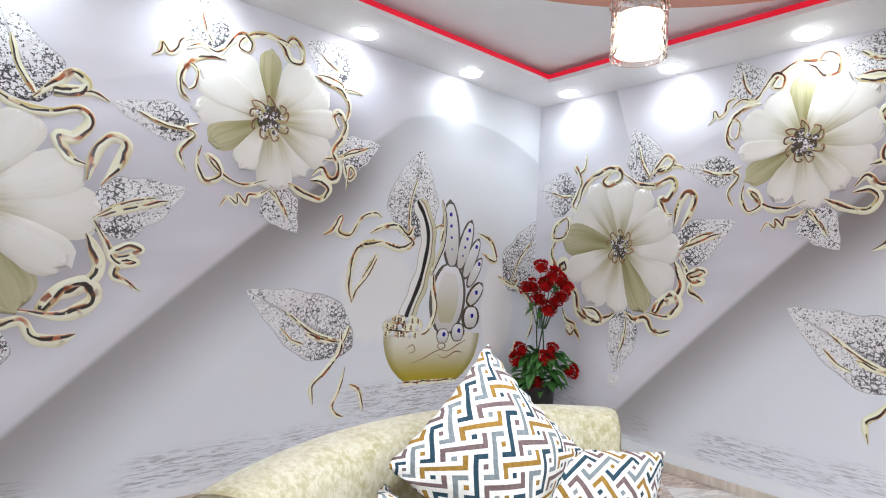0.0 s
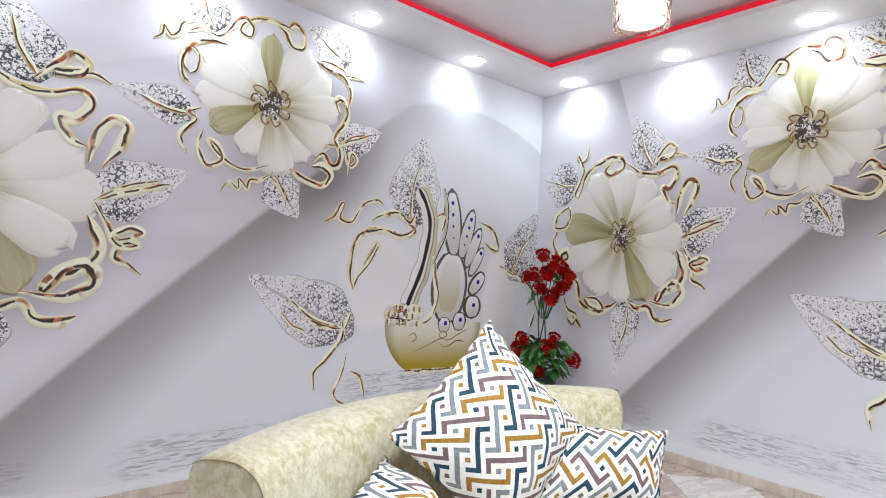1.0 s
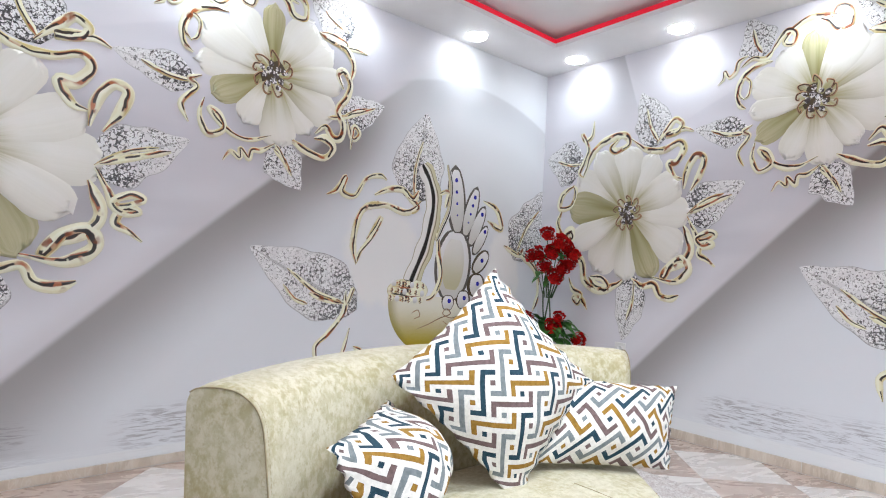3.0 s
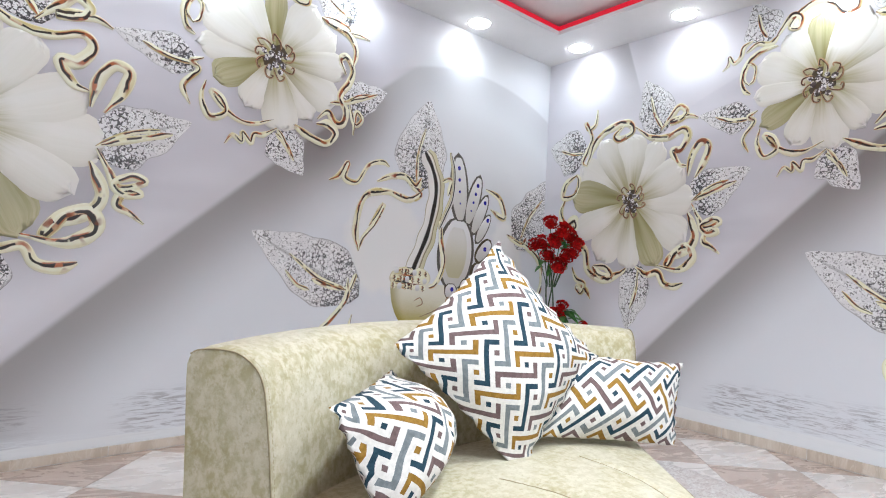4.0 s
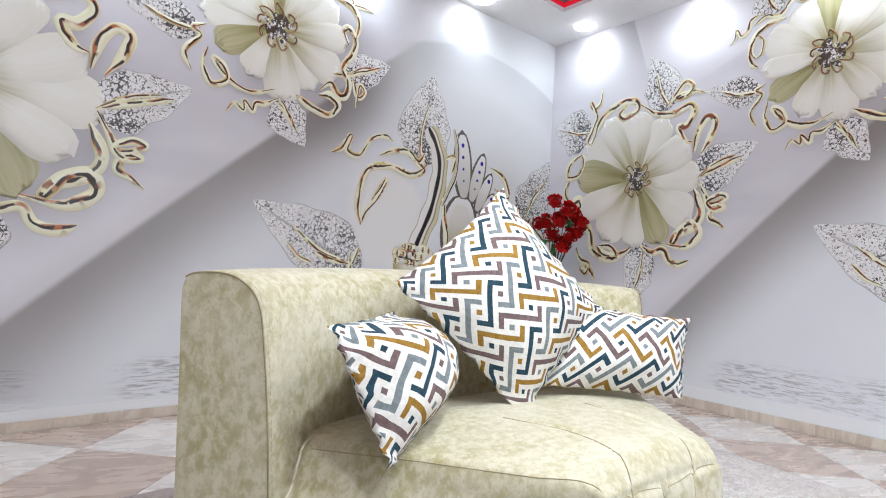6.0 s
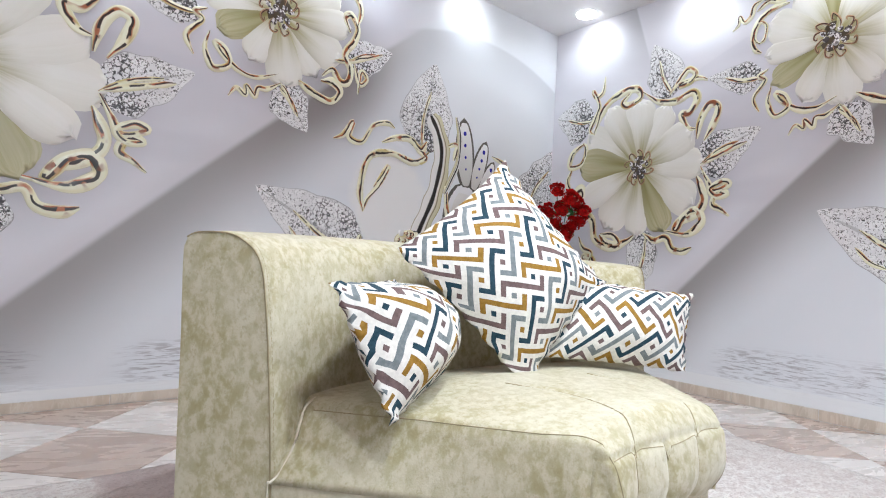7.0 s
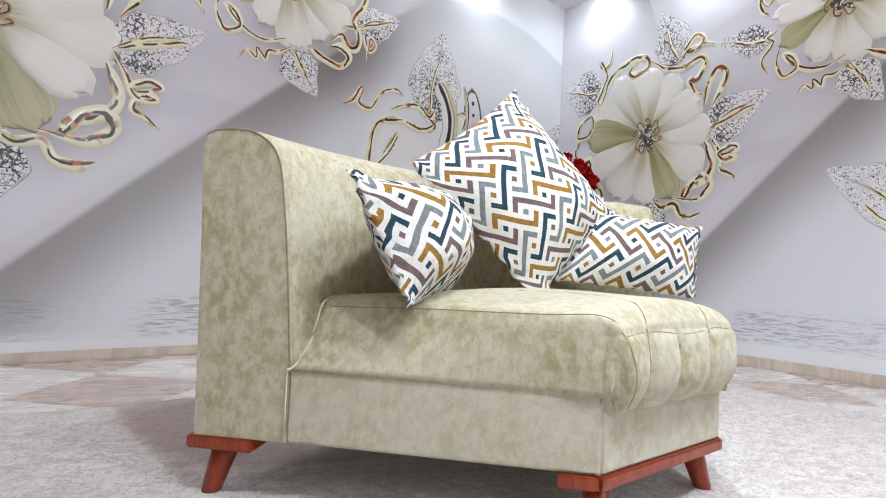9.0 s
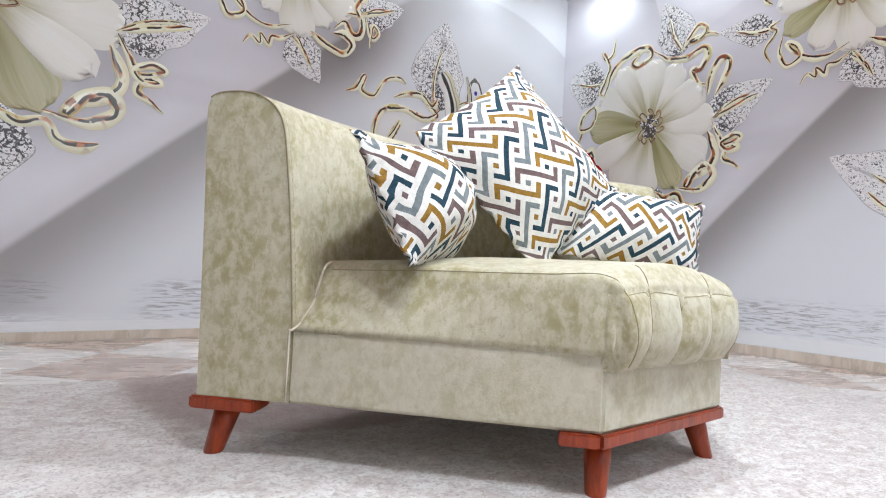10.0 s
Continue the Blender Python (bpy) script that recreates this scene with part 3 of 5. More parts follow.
# ---- printed wall murals ----
def drape():
    """Satin-look paper: grey lilac folds, a diagonal fold edge, and rippled water along the foot. UV is metres on the paper."""
    n = Nodes("mural_paper", 0.32, spec=0.4)
    uv = n.t.nodes.new("ShaderNodeTexCoord").outputs["UV"]
    a, b, _ = n.sep(uv)
    wob = n.math("MULTIPLY", n.math("SUBTRACT", n.noise(uv, 1.1, 2), 0.5), 0.16)
    light, mid, dark = (0.77, 0.765, 0.82), (0.64, 0.63, 0.685), (0.285, 0.262, 0.255)
    cloud = n.noise(n.node("ShaderNodeMapping", Vector=uv, Rotation=(0, 0, radians(-42)), Scale=(0.5, 1.9, 1)).outputs[0], 1.5, 2, 0.4, 0.4)
    c = n.mix(n.ramp(cloud, 0.32, 0.68), mid, light)
    # upper fold
    d2 = n.math("ADD", n.math("SUBTRACT", b, n.math("MULTIPLY_ADD", a, 0.42, 0.36)), n.math("MULTIPLY", wob, 0.4))
    c = n.mix(n.ramp(d2, -0.012, 0.012, 0.0, 0.5), c, (0.77, 0.755, 0.80))
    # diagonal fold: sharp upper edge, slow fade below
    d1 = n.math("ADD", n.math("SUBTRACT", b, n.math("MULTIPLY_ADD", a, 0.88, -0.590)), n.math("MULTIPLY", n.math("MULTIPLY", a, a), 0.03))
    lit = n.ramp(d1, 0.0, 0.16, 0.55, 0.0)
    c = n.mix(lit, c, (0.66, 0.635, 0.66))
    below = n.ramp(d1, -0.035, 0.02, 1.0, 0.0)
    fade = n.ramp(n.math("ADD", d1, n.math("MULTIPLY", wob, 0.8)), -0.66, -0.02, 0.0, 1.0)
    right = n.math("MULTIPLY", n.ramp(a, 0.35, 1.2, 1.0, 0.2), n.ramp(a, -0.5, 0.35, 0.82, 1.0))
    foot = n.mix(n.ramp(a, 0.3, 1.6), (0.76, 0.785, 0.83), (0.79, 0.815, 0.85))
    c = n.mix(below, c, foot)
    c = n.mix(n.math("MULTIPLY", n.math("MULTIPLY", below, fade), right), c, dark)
    # arc of silk above the bird
    da, db = n.math("SUBTRACT", a, 1.55), n.math("ADD", b, 1.55)
    arc = n.math("SQRT", n.math("MULTIPLY_ADD", da, da, n.math("MULTIPLY", n.math("MULTIPLY", db, db), 1.0)))
    c = n.mix(n.math("MULTIPLY", n.ramp(arc, 1.84, 1.885), n.ramp(a, 0.75, 1.0, 0.0, 0.38)), c, (0.70, 0.71, 0.74))
    c = n.mix(n.math("MULTIPLY", n.ramp(arc, 1.55, 1.86), n.math("MULTIPLY", n.ramp(arc, 1.85, 1.88, 1.0, 0.0), n.ramp(a, 0.75, 1.1, 0.0, 0.40))), c, (0.36, 0.35, 0.37))
    # narrow upright fold
    fold = n.math("SUBTRACT", a, n.math("SUBTRACT", -1.24, n.math("MULTIPLY", b, 0.34)))
    c = n.mix(n.math("MULTIPLY", n.ramp(fold, -0.30, 0.0, 0.0, 0.55), n.math("MULTIPLY", n.ramp(fold, 0.0, 0.02, 1.0, 0.0), n.ramp(b, -0.1, 0.5))), c, (0.36, 0.36, 0.38))
    # printed shade round the flowers
    for x, y, rx, ry, k in ((0.20, -0.14, 0.56, 0.50, 0.46), (-1.24, -0.74, 0.64, 0.60, 0.42), (1.75, -0.85, 0.40, 0.55, 0.12)):
        ex, ey = n.math("DIVIDE", n.math("SUBTRACT", a, x), rx), n.math("DIVIDE", n.math("SUBTRACT", b, y), ry)
        r = n.math("SQRT", n.math("MULTIPLY_ADD", ex, ex, n.math("MULTIPLY", ey, ey)))
        c = n.mix(n.ramp(r, 0.55, 1.12, k, 0.0), c, (0.22, 0.20, 0.205))
    # ghost blossom beside the bird's neck
    for x, y, rx, ry in ((0.78, 0.98, 0.30, 0.36), (1.93, 1.10, 0.19, 0.42)):
        ex, ey = n.math("DIVIDE", n.math("SUBTRACT", a, x), rx), n.math("DIVIDE", n.math("ADD", b, y), ry)
        r = n.math("ADD", n.math("SQRT", n.math("MULTIPLY_ADD", ex, ex, n.math("MULTIPLY", ey, ey))), n.math("MULTIPLY", n.math("SUBTRACT", n.noise(uv, 6, 3), 0.5), 0.5))
        c = n.mix(n.ramp(r, 0.8, 1.05, 0.85, 0.0), c, (0.85, 0.85, 0.84))
    # water
    rip = n.noise(n.node("ShaderNodeMapping", Vector=uv, Scale=(9.0, 95.0, 1)).outputs[0], 1.0, 3, 0.6, 0.9)
    patch = n.noise(n.node("ShaderNodeMapping", Vector=uv, Scale=(0.9, 2.2, 1)).outputs[0], 2.0, 2)
    band = n.math("MULTIPLY", n.ramp(b, -2.06, -2.0), n.ramp(b, -1.86, -1.74, 1.0, 0.0))
    where = n.math("MAXIMUM", n.ramp(a, -0.75, -0.55), n.ramp(a, -0.95, -1.1))
    bird = n.math("MULTIPLY", n.math("MULTIPLY", n.ramp(a, 0.35, 0.8), n.ramp(a, 1.5, 2.2, 1.0, 0.0)), n.math("MULTIPLY", n.ramp(b, -1.86, -1.78), n.ramp(b, -1.62, -1.54, 1.0, 0.0)))
    wet = n.math("MAXIMUM", n.math("MULTIPLY", n.math("MULTIPLY", band, where), n.ramp(patch, 0.38, 0.55)), bird)
    c = n.mix(n.math("MULTIPLY", wet, n.ramp(rip, 0.46, 0.64, 0.0, 0.62)), c, (0.22, 0.20, 0.22))
    c = n.mix(n.math("MULTIPLY", n.ramp(b, -1.945, -1.99), n.ramp(rip, 0.35, 0.6, 0.95, 0.3)), c, (0.80, 0.83, 0.87))
    c = n.mix(n.ramp(b, -1.995, -2.0, 0, 0.8), c, (0.84, 0.86, 0.88))
    n.put(n.b.inputs["Roughness"], n.ramp(n.noise(uv, 3, 3), 0.3, 0.7, 0.34, 0.46))
    return n.done(c, n.noise(uv, 1.6, 2), 0.06, 0.02)


def petal_print(name, olive):
    n = Nodes(name, 0.35, spec=0.4)
    uv = n.t.nodes.new("ShaderNodeTexCoord").outputs["UV"]
    u, t, _ = n.sep(uv)
    own = n.rand()
    vein = n.noise(n.node("ShaderNodeMapping", Vector=uv, Scale=(3.4, 0.6, 1), Location=n.node("ShaderNodeCombineXYZ", X=n.math("MULTIPLY", own, 40.0)).outputs[0]).outputs[0], 2.0, 4, 0.6)
    tip, heart_c = ((0.58, 0.55, 0.36), (0.22, 0.20, 0.06)) if olive else ((0.83, 0.815, 0.755), (0.35, 0.32, 0.12))
    run = n.math("ADD", t, n.math("MULTIPLY", n.math("SUBTRACT", vein, 0.5), 0.25))
    c = n.mix(n.ramp(run, 0.10, n.math("MULTIPLY_ADD", own, 0.42, 0.40) if not olive else 1.0), heart_c, tip)
    c = n.mix(n.ramp(vein, 0.35, 0.65, 0.0, 0.13 if not olive else 0.55), c, (0.64, 0.62, 0.53) if not olive else (0.28, 0.26, 0.09))
    low = n.ramp(t, 0.30, 0.95, 1.0, 0.3)
    edge = n.math("MULTIPLY", n.ramp(u, -1.0, -0.2, 0.7, 0.0), n.math("MULTIPLY", low, n.math("MULTIPLY_ADD", own, 0.7, 0.2)))
    c = n.mix(edge, c, (0.50, 0.48, 0.37))
    c = n.mix(n.ramp(n.math("SUBTRACT", 1.0, n.math("ABSOLUTE", n.math("SUBTRACT", u, 0.25))), 0.55, 0.95, 0.0, 0.4), c, (0.86, 0.85, 0.82) if not olive else tip)
    c = n.mix(n.ramp(t, 0.90, 1.0, 0.0, 0.5), c, (0.80, 0.77, 0.79) if not olive else tip)
    return n.done(c, vein, 0.04, 0.004)


def leaf_print(name="jewelled_leaf_print", thin=0.0):
    n = Nodes(name, 0.35, spec=0.4)
    v = n.coord()
    uv = n.t.nodes.new("ShaderNodeTexCoord").outputs["UV"]
    u, t, _ = n.sep(uv)
    shake = n.node("ShaderNodeTexNoise", Vector=v, Scale=60.0, Detail=2.0).outputs[1]
    bent = n.t.nodes.new("ShaderNodeVectorMath")
    bent.operation = "MULTIPLY_ADD"
    n.put(bent.inputs[0], shake), n.put(bent.inputs[1], (0.022, 0.022, 0.022)), n.put(bent.inputs[2], v)
    p = bent.outputs[0]
    gem, tone = n.cells(p, 36, "Distance", "DISTANCE_TO_EDGE"), n.sep(n.cells(p, 36, "Color"))[0]
    fleck = n.noise(v, 95, 3, 0.65, 0.8)
    big = n.noise(v, 5, 2)
    dense = n.math("ADD", n.ramp(big, 0.35, 0.65, -0.06, 0.05), n.ramp(t, 0.0, 0.8, 0.07, -0.05))
    c = n.mix(n.ramp(tone, 0.1, 0.9), (0.80, 0.795, 0.81), (0.89, 0.89, 0.90))
    gap = n.ramp(n.math("SUBTRACT", gem, n.math("ADD", n.math("MULTIPLY", n.math("SUBTRACT", fleck, 0.50), 0.75), dense)), 0.0, 0.07, 0.93 - 12 * thin, 0.0)
    c = n.mix(gap, c, (0.035, 0.033, 0.037))
    c = n.mix(n.ramp(n.math("ADD", fleck, n.math("MULTIPLY", tone, 0.10)), 0.615, 0.66, 0.0, 0.85 - 12 * thin), c, (0.05, 0.047, 0.05))
    c = n.mix(n.ramp(n.math("ABSOLUTE", n.math("SUBTRACT", u, 0.05)), 0.04, 0.10, 0.35, 0.0), c, (0.10, 0.095, 0.09))
    c = n.mix(n.ramp(n.math("ABSOLUTE", u), 0.88, 0.95, 0.0, 0.6), c, (0.74, 0.74, 0.76))
    c = n.mix(n.ramp(n.math("ABSOLUTE", u), 0.955, 1.0, 0.0, 0.6), c, (0.14, 0.135, 0.14))
    return n.done(c, fleck, 0.05, 0.004)


def gold_print(name, pale, deep, reddish, rim=(0.84, 0.825, 0.66)):
    """Liquid-metal print: cream bands broken by irregular glints of black, brown and gold."""
    n = Nodes(name, 0.28, spec=0.5)
    uv = n.t.nodes.new("ShaderNodeTexCoord").outputs["UV"]
    u, t, _ = n.sep(uv)
    along = lambda size, at: n.noise(n.node("ShaderNodeMapping", Vector=uv, Scale=(0.25, size, 1), Location=(at, at, 0)).outputs[0], 1.0, 2, 0.5)
    sway = n.math("MULTIPLY", n.math("SUBTRACT", along(7.0, 3.0), 0.5), 2.0)
    w = n.math("ADD", u, sway)
    c = n.mix(n.ramp(n.math("ABSOLUTE", n.math("ADD", w, 0.30)), 0.12, 0.42, 0.0, 1.0), tuple(min(0.88, 1.1 * v + 0.04) for v in pale), pale)
    c = n.mix(n.math("MULTIPLY", n.ramp(w, 0.0, 0.7), n.ramp(along(6.0, 9.0), 0.42, 0.58, 0.1, 0.75)), c, deep)
    c = n.mix(n.math("MULTIPLY", n.ramp(n.math("ABSOLUTE", n.math("SUBTRACT", w, 0.30)), 0.22, 0.46, 1.0, 0.0), n.ramp(along(7.0, 15.0), 0.44, 0.54, 0.0, 0.95)), c, reddish)
    c = n.mix(n.math("MULTIPLY", n.ramp(n.math("ABSOLUTE", n.math("SUBTRACT", w, 0.20)), 0.19, 0.28, 1.0, 0.0), n.ramp(along(11.0, 21.0), 0.43, 0.47, 0.0, 0.98)), c, (0.014, 0.010, 0.009))
    c = n.mix(n.math("MULTIPLY", n.ramp(along(10.0, 33.0), 0.58, 0.66), n.ramp(w, -0.6, -0.1, 0.2, 0.9)), c, tuple(v * 0.6 for v in reddish))
    c = n.mix(n.ramp(n.math("ABSOLUTE", u), 0.74, 0.90, 0.0, 0.7), c, rim)
    c = n.mix(n.ramp(n.math("ABSOLUTE", u), 0.94, 1.0, 0.0, 0.6), c, (0.34, 0.26, 0.08))
    return n.done(c)


def neck_print():
    """Polished neck: long unbroken stripes of black, grey, white and gold."""
    n = Nodes("bird_neck_print", 0.25, spec=0.5)
    uv = n.t.nodes.new("ShaderNodeTexCoord").outputs["UV"]
    u, t, _ = n.sep(uv)
    w = n.math("ADD", u, n.math("MULTIPLY", n.math("SUBTRACT", n.noise(n.node("ShaderNodeMapping", Vector=uv, Scale=(0.2, 3.0, 1)).outputs[0], 1.0, 1), 0.5), 0.3))
    c = n.mix(n.ramp(w, -0.7, 0.0), (0.66, 0.62, 0.42), (0.83, 0.82, 0.80))
    c = n.mix(n.ramp(n.math("ABSOLUTE", n.math("SUBTRACT", w, 0.10)), 0.17, 0.27, 1.0, 0.0), c, (0.02, 0.016, 0.014))
    c = n.mix(n.ramp(n.math("ABSOLUTE", n.math("ADD", w, 0.45)), 0.04, 0.10, 0.75, 0.0), c, (0.16, 0.12, 0.05))
    c = n.mix(n.ramp(n.math("ABSOLUTE", u), 0.88, 0.98, 0.0, 0.8), c, (0.30, 0.25, 0.10))
    return n.done(c)


def shade_print(name, low, high, edge):
    """Printed body that runs from one colour to another along its length, with a fine sparkle."""
    n = Nodes(name, 0.3, spec=0.4)
    uv = n.t.nodes.new("ShaderNodeTexCoord").outputs["UV"]
    u, t, _ = n.sep(uv)
    grit = n.noise(n.coord(), 260, 2, 0.8)
    c = n.mix(n.ramp(n.math("ADD", t, n.math("MULTIPLY", n.math("SUBTRACT", grit, 0.5), 0.5)), 0.05, 0.9), low, high)
    c = n.mix(n.ramp(n.math("ABSOLUTE", u), 0.78, 1.0, 0.0, 0.7), c, edge)
    return n.done(c, grit, 0.04, 0.002)


def gem_print():
    """Cut stones: white facets broken by dark ones."""
    n = Nodes("white_gem_print", 0.2, spec=0.5)
    v = n.coord()
    facet = n.cells(v, 95, "Color")
    c = n.mix(n.ramp(facet, 0.45, 0.62), (0.10, 0.085, 0.085), (0.80, 0.78, 0.79))
    return n.done(n.mix(n.ramp(n.cells(v, 95, "Distance", "DISTANCE_TO_EDGE"), 0.02, 0.07, 0.6, 0.0), c, (0.06, 0.05, 0.05)))


PAPER = drape()
PETALS = (petal_print("cream_petal_print", False), petal_print("olive_petal_print", True))
JEWELS = leaf_print()
FADED = leaf_print("faded_leaf_print", 0.008)
GOLD = gold_print("gold_scroll_print", (0.84, 0.815, 0.60), (0.52, 0.40, 0.10), (0.40, 0.085, 0.012), (0.84, 0.825, 0.66))
BRONZE = gold_print("bronze_curl_print", (0.38, 0.22, 0.11), (0.12, 0.05, 0.025), (0.10, 0.02, 0.01), (0.30, 0.19, 0.10))
NECK = neck_print()
SILVER = shade_print("silver_feather_print", (0.60, 0.59, 0.56), (0.80, 0.80, 0.81), (0.84, 0.84, 0.84))
BOWL = shade_print("gold_bowl_print", (0.40, 0.315, 0.015), (0.78, 0.765, 0.66), (0.28, 0.23, 0.02))
PALM = shade_print("sand_feather_print", (0.52, 0.49, 0.31), (0.74, 0.73, 0.70), (0.80, 0.80, 0.80))
RIM = plain("dark_silver_outline_print", (0.10, 0.09, 0.075), 0.35)
INK = plain("dark_outline_print", (0.07, 0.05, 0.025), 0.4)
BLUE = plain("blue_gem_print", (0.05, 0.05, 0.50), 0.25, vary=0.3, scale=120)
GEM = gem_print()


class Mural:
    """One printed paper; place() maps metres on the paper, and a height above it, to the room."""

    def __init__(self, left):
        self.left = left
        span = -X0 if left else -Y0
        bm = bmesh.new()
        lay = bm.loops.layers.uv.new("paper")
        s0, s1 = (-span + 0.004, -0.003) if left else (0.003, span - 0.004)
        nx, lo, hi = 24, 0.0495 if left else 0.0645, H - 0.001
        front = [[None] * 13 for _ in range(nx + 1)]
        for i in range(nx + 1):
            for j in range(13):
                s = s0 + (s1 - s0) * i / nx
                z = lo + (hi - lo) * j / 12
                front[i][j] = bm.verts.new((s, -0.002, z) if left else (-0.002, -s, z))
        for i in range(nx):
            for j in range(12):
                f = bm.faces.new((front[i][j], front[i + 1][j], front[i + 1][j + 1], front[i][j + 1]))
                for lp in f.loops:
                    c = lp.vert.co
                    lp[lay].uv = (c.x + 2.37, c.z - 2.09) if left else ((-c.y - 1.991) / 0.89, c.z - 2.135)
        rim = [e for e in bm.edges if e.is_boundary]
        for v in bmesh.ops.extrude_edge_only(bm, edges=rim)["geom"]:
            if isinstance(v, bmesh.types.BMVert):
                if left:
                    v.co.y = -0.0002
                else:
                    v.co.x = -0.0002
        name = "floral_mural"
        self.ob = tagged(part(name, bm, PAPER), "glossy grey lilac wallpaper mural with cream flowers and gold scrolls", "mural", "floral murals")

    def place(self, a, b, h):
        h = 0.0021 + (h - 0.0021) * 0.4
        b = min(b, (H - 0.003 - 2.09) if self.left else (H - 0.003 - 2.135))
        return (-2.37 + a, -h, 2.09 + b) if self.left else (-h, -(1.991 + 0.89 * a), 2.135 + b)

    def sheet(self, name, rows, uvs, material, parent, label=""):
        """A thin low relief from rows of (a, b, height) with their UVs."""
        bm = bmesh.new()
        lay = bm.loops.layers.uv.new("paper")
        vs = [[bm.verts.new(self.place(*p)) for p in r] for r in rows]
        where = {v: uvs[i][j] for i, r in enumerate(vs) for j, v in enumerate(r)}
        for p, q in zip(vs, vs[1:]):
            for i in range(len(p) - 1):
                f = bm.faces.new((p[i], p[i + 1], q[i + 1], q[i]))
                for lp in f.loops:
                    lp[lay].uv = where[lp.vert]
        bmesh.ops.recalc_face_normals(bm, faces=bm.faces[:])
        out = Vector((0, -1, 0)) if self.left else Vector((-1, 0, 0))
        bm.normal_update()
        if sum(f.normal.dot(out) * f.calc_area() for f in bm.faces) < 0:
            bmesh.ops.reverse_faces(bm, faces=bm.faces[:])
        return part(name, bm, material, parent, label, smooth=True)

    def body(self, name, base, tip, half, width, height, dome, material, parent, steps=14, across=8, warp=0.0, seed=0.0, label=""):
        """A leaf-like relief from base to tip whose half width is half(t) * width."""
        base, tip = Vector(base), Vector(tip)
        d = tip - base
        ln = d.length
        d /= ln
        s = Vector((-d.y, d.x))
        rows, uvs = [], []
        for i in range(steps + 1):
            t = i / steps
            row, uv = [], []
            for j in range(across + 1):
                u = 2 * j / across - 1
                rag = 1 + warp * noise.noise((t * (4.2 if name == "leaf" else 6.5) + seed, math.copysign(1.0, u) * 3.1, seed))
                w = half(t) * width / 2 * rag
                sweep = t
                if name == "leaf":
                    sweep = t - 0.17 * math.sin(math.pi * abs(u)) * (1 - t) ** 3
                if name == "petal":
                    frill = 0.5 * abs(math.sin(u * 3.4 + seed)) + 0.5 * abs(math.sin(u * 7.3 + 2 * seed))
                    sweep = t - 0.085 * frill * max(0.0, (t - 0.72) / 0.28) ** 2
                p = base + d * (ln * sweep) + s * (w * u)
                h = height + dome * (1 - u * u) * min(1.0, 6 * t, 6 * (1 - t) + 0.15)
                if abs(u) > 0.999 or i in (0, steps):
                    h = 0.0024
                row.append((p.x, p.y, h))
                uv.append((u, t))
            rows.append(row)
            uvs.append(uv)
        return self.sheet(name, rows, uvs, material, parent, label)


count = [0]


def petal(mural, flower, centre, tip, width, kind):
    count[0] += 1
    k = (count[0] * 5) % 7
    width *= (1.10, 0.92, 1.22, 1.0, 1.28, 0.96, 1.12)[count[0] % 7]
    half = lambda t: (t * 1.03 + 0.02) ** 0.85 * math.sqrt(max(0.0, 1 - t ** 3.4)) * 1.22
    tip = Vector(centre).lerp(Vector(tip), (1.0, 1.06, 0.97, 1.04, 1.08)[count[0] % 5])
    mural.body("petal", centre, tip, half, width, 0.0050 + 0.0014 * k + (0 if kind == 0 else -0.0022), 0.004, PETALS[kind], flower, 16, 12, 0.08, count[0] * 1.7)


def leaf(mural, flower, tip, base, width, ink=None):
    count[0] += 1
    base, tip = Vector(base), Vector(tip)
    start = base + (base - tip) * 0.02
    half = lambda t: math.sin(math.pi * min(1.0, max(0.0, t)) ** 0.52) ** 0.75 * (1 - 0.18 * t) if 0 < t < 1 else 0.0
    ob = mural.body("leaf", start, tip, half, width * 1.10, 0.0034, 0.003, ink or JEWELS, flower, 30, 12, 0.24, count[0] * 2.3, "white and black jewel-speckled leaf")
    p, q = base + (base - tip) * 0.10, base.lerp(tip, 0.62)
    bend = Vector((-(tip - base).y, (tip - base).x)) * 0.05
    ribbon(mural, ob, [p, base.lerp(tip, 0.25) + bend, q], 0.034, GOLD, "midrib", 0.0075)


def ribbon(mural, parent, points, width, material, name="scroll", height=0.0105, tail=0.25):
    count[0] += 1
    pts = spline([(x, y, 0) for x, y in points], 7)
    rows, uvs, run = [], [], 0.0
    last = len(pts) - 1
    for i, p in enumerate(pts):
        d = (pts[min(i + 1, last)] - pts[max(i - 1, 0)])
        d = d.normalized() if d.length else Vector((1, 0, 0))
        s = Vector((-d.y, d.x, 0))
        run += (p - pts[i - 1]).length if i else 0.0
        t = i / last
        w = width / 2 * (0.85 + 0.35 * noise.noise((run * 7, count[0] * 3.3, 0))) * min(1.0, tail + t * 5, tail + (1 - t) * 5)
        rise = 0.0012 * ((i * 5) // (last + 1) % 3) + 0.0003 * (count[0] % 5)
        rows.append([((p + s * w * u).x, (p + s * w * u).y, 0.0028 if abs(u) == 1 else height + rise + 0.004 * (1 - u * u)) for u in (-1, -0.7, -0.3, 0.1, 0.5, 0.8, 1)])
        uvs.append([(u, run + count[0] * 0.37) for u in (-1, -0.7, -0.3, 0.1, 0.5, 0.8, 1)])
    return mural.sheet(name, rows, uvs, material, parent)


def scroll(mural, flower, text, width):
    ribbon(mural, flower, [tuple(float(v) for v in p.split(",")) for p in text.split()], width * 1.62, GOLD)


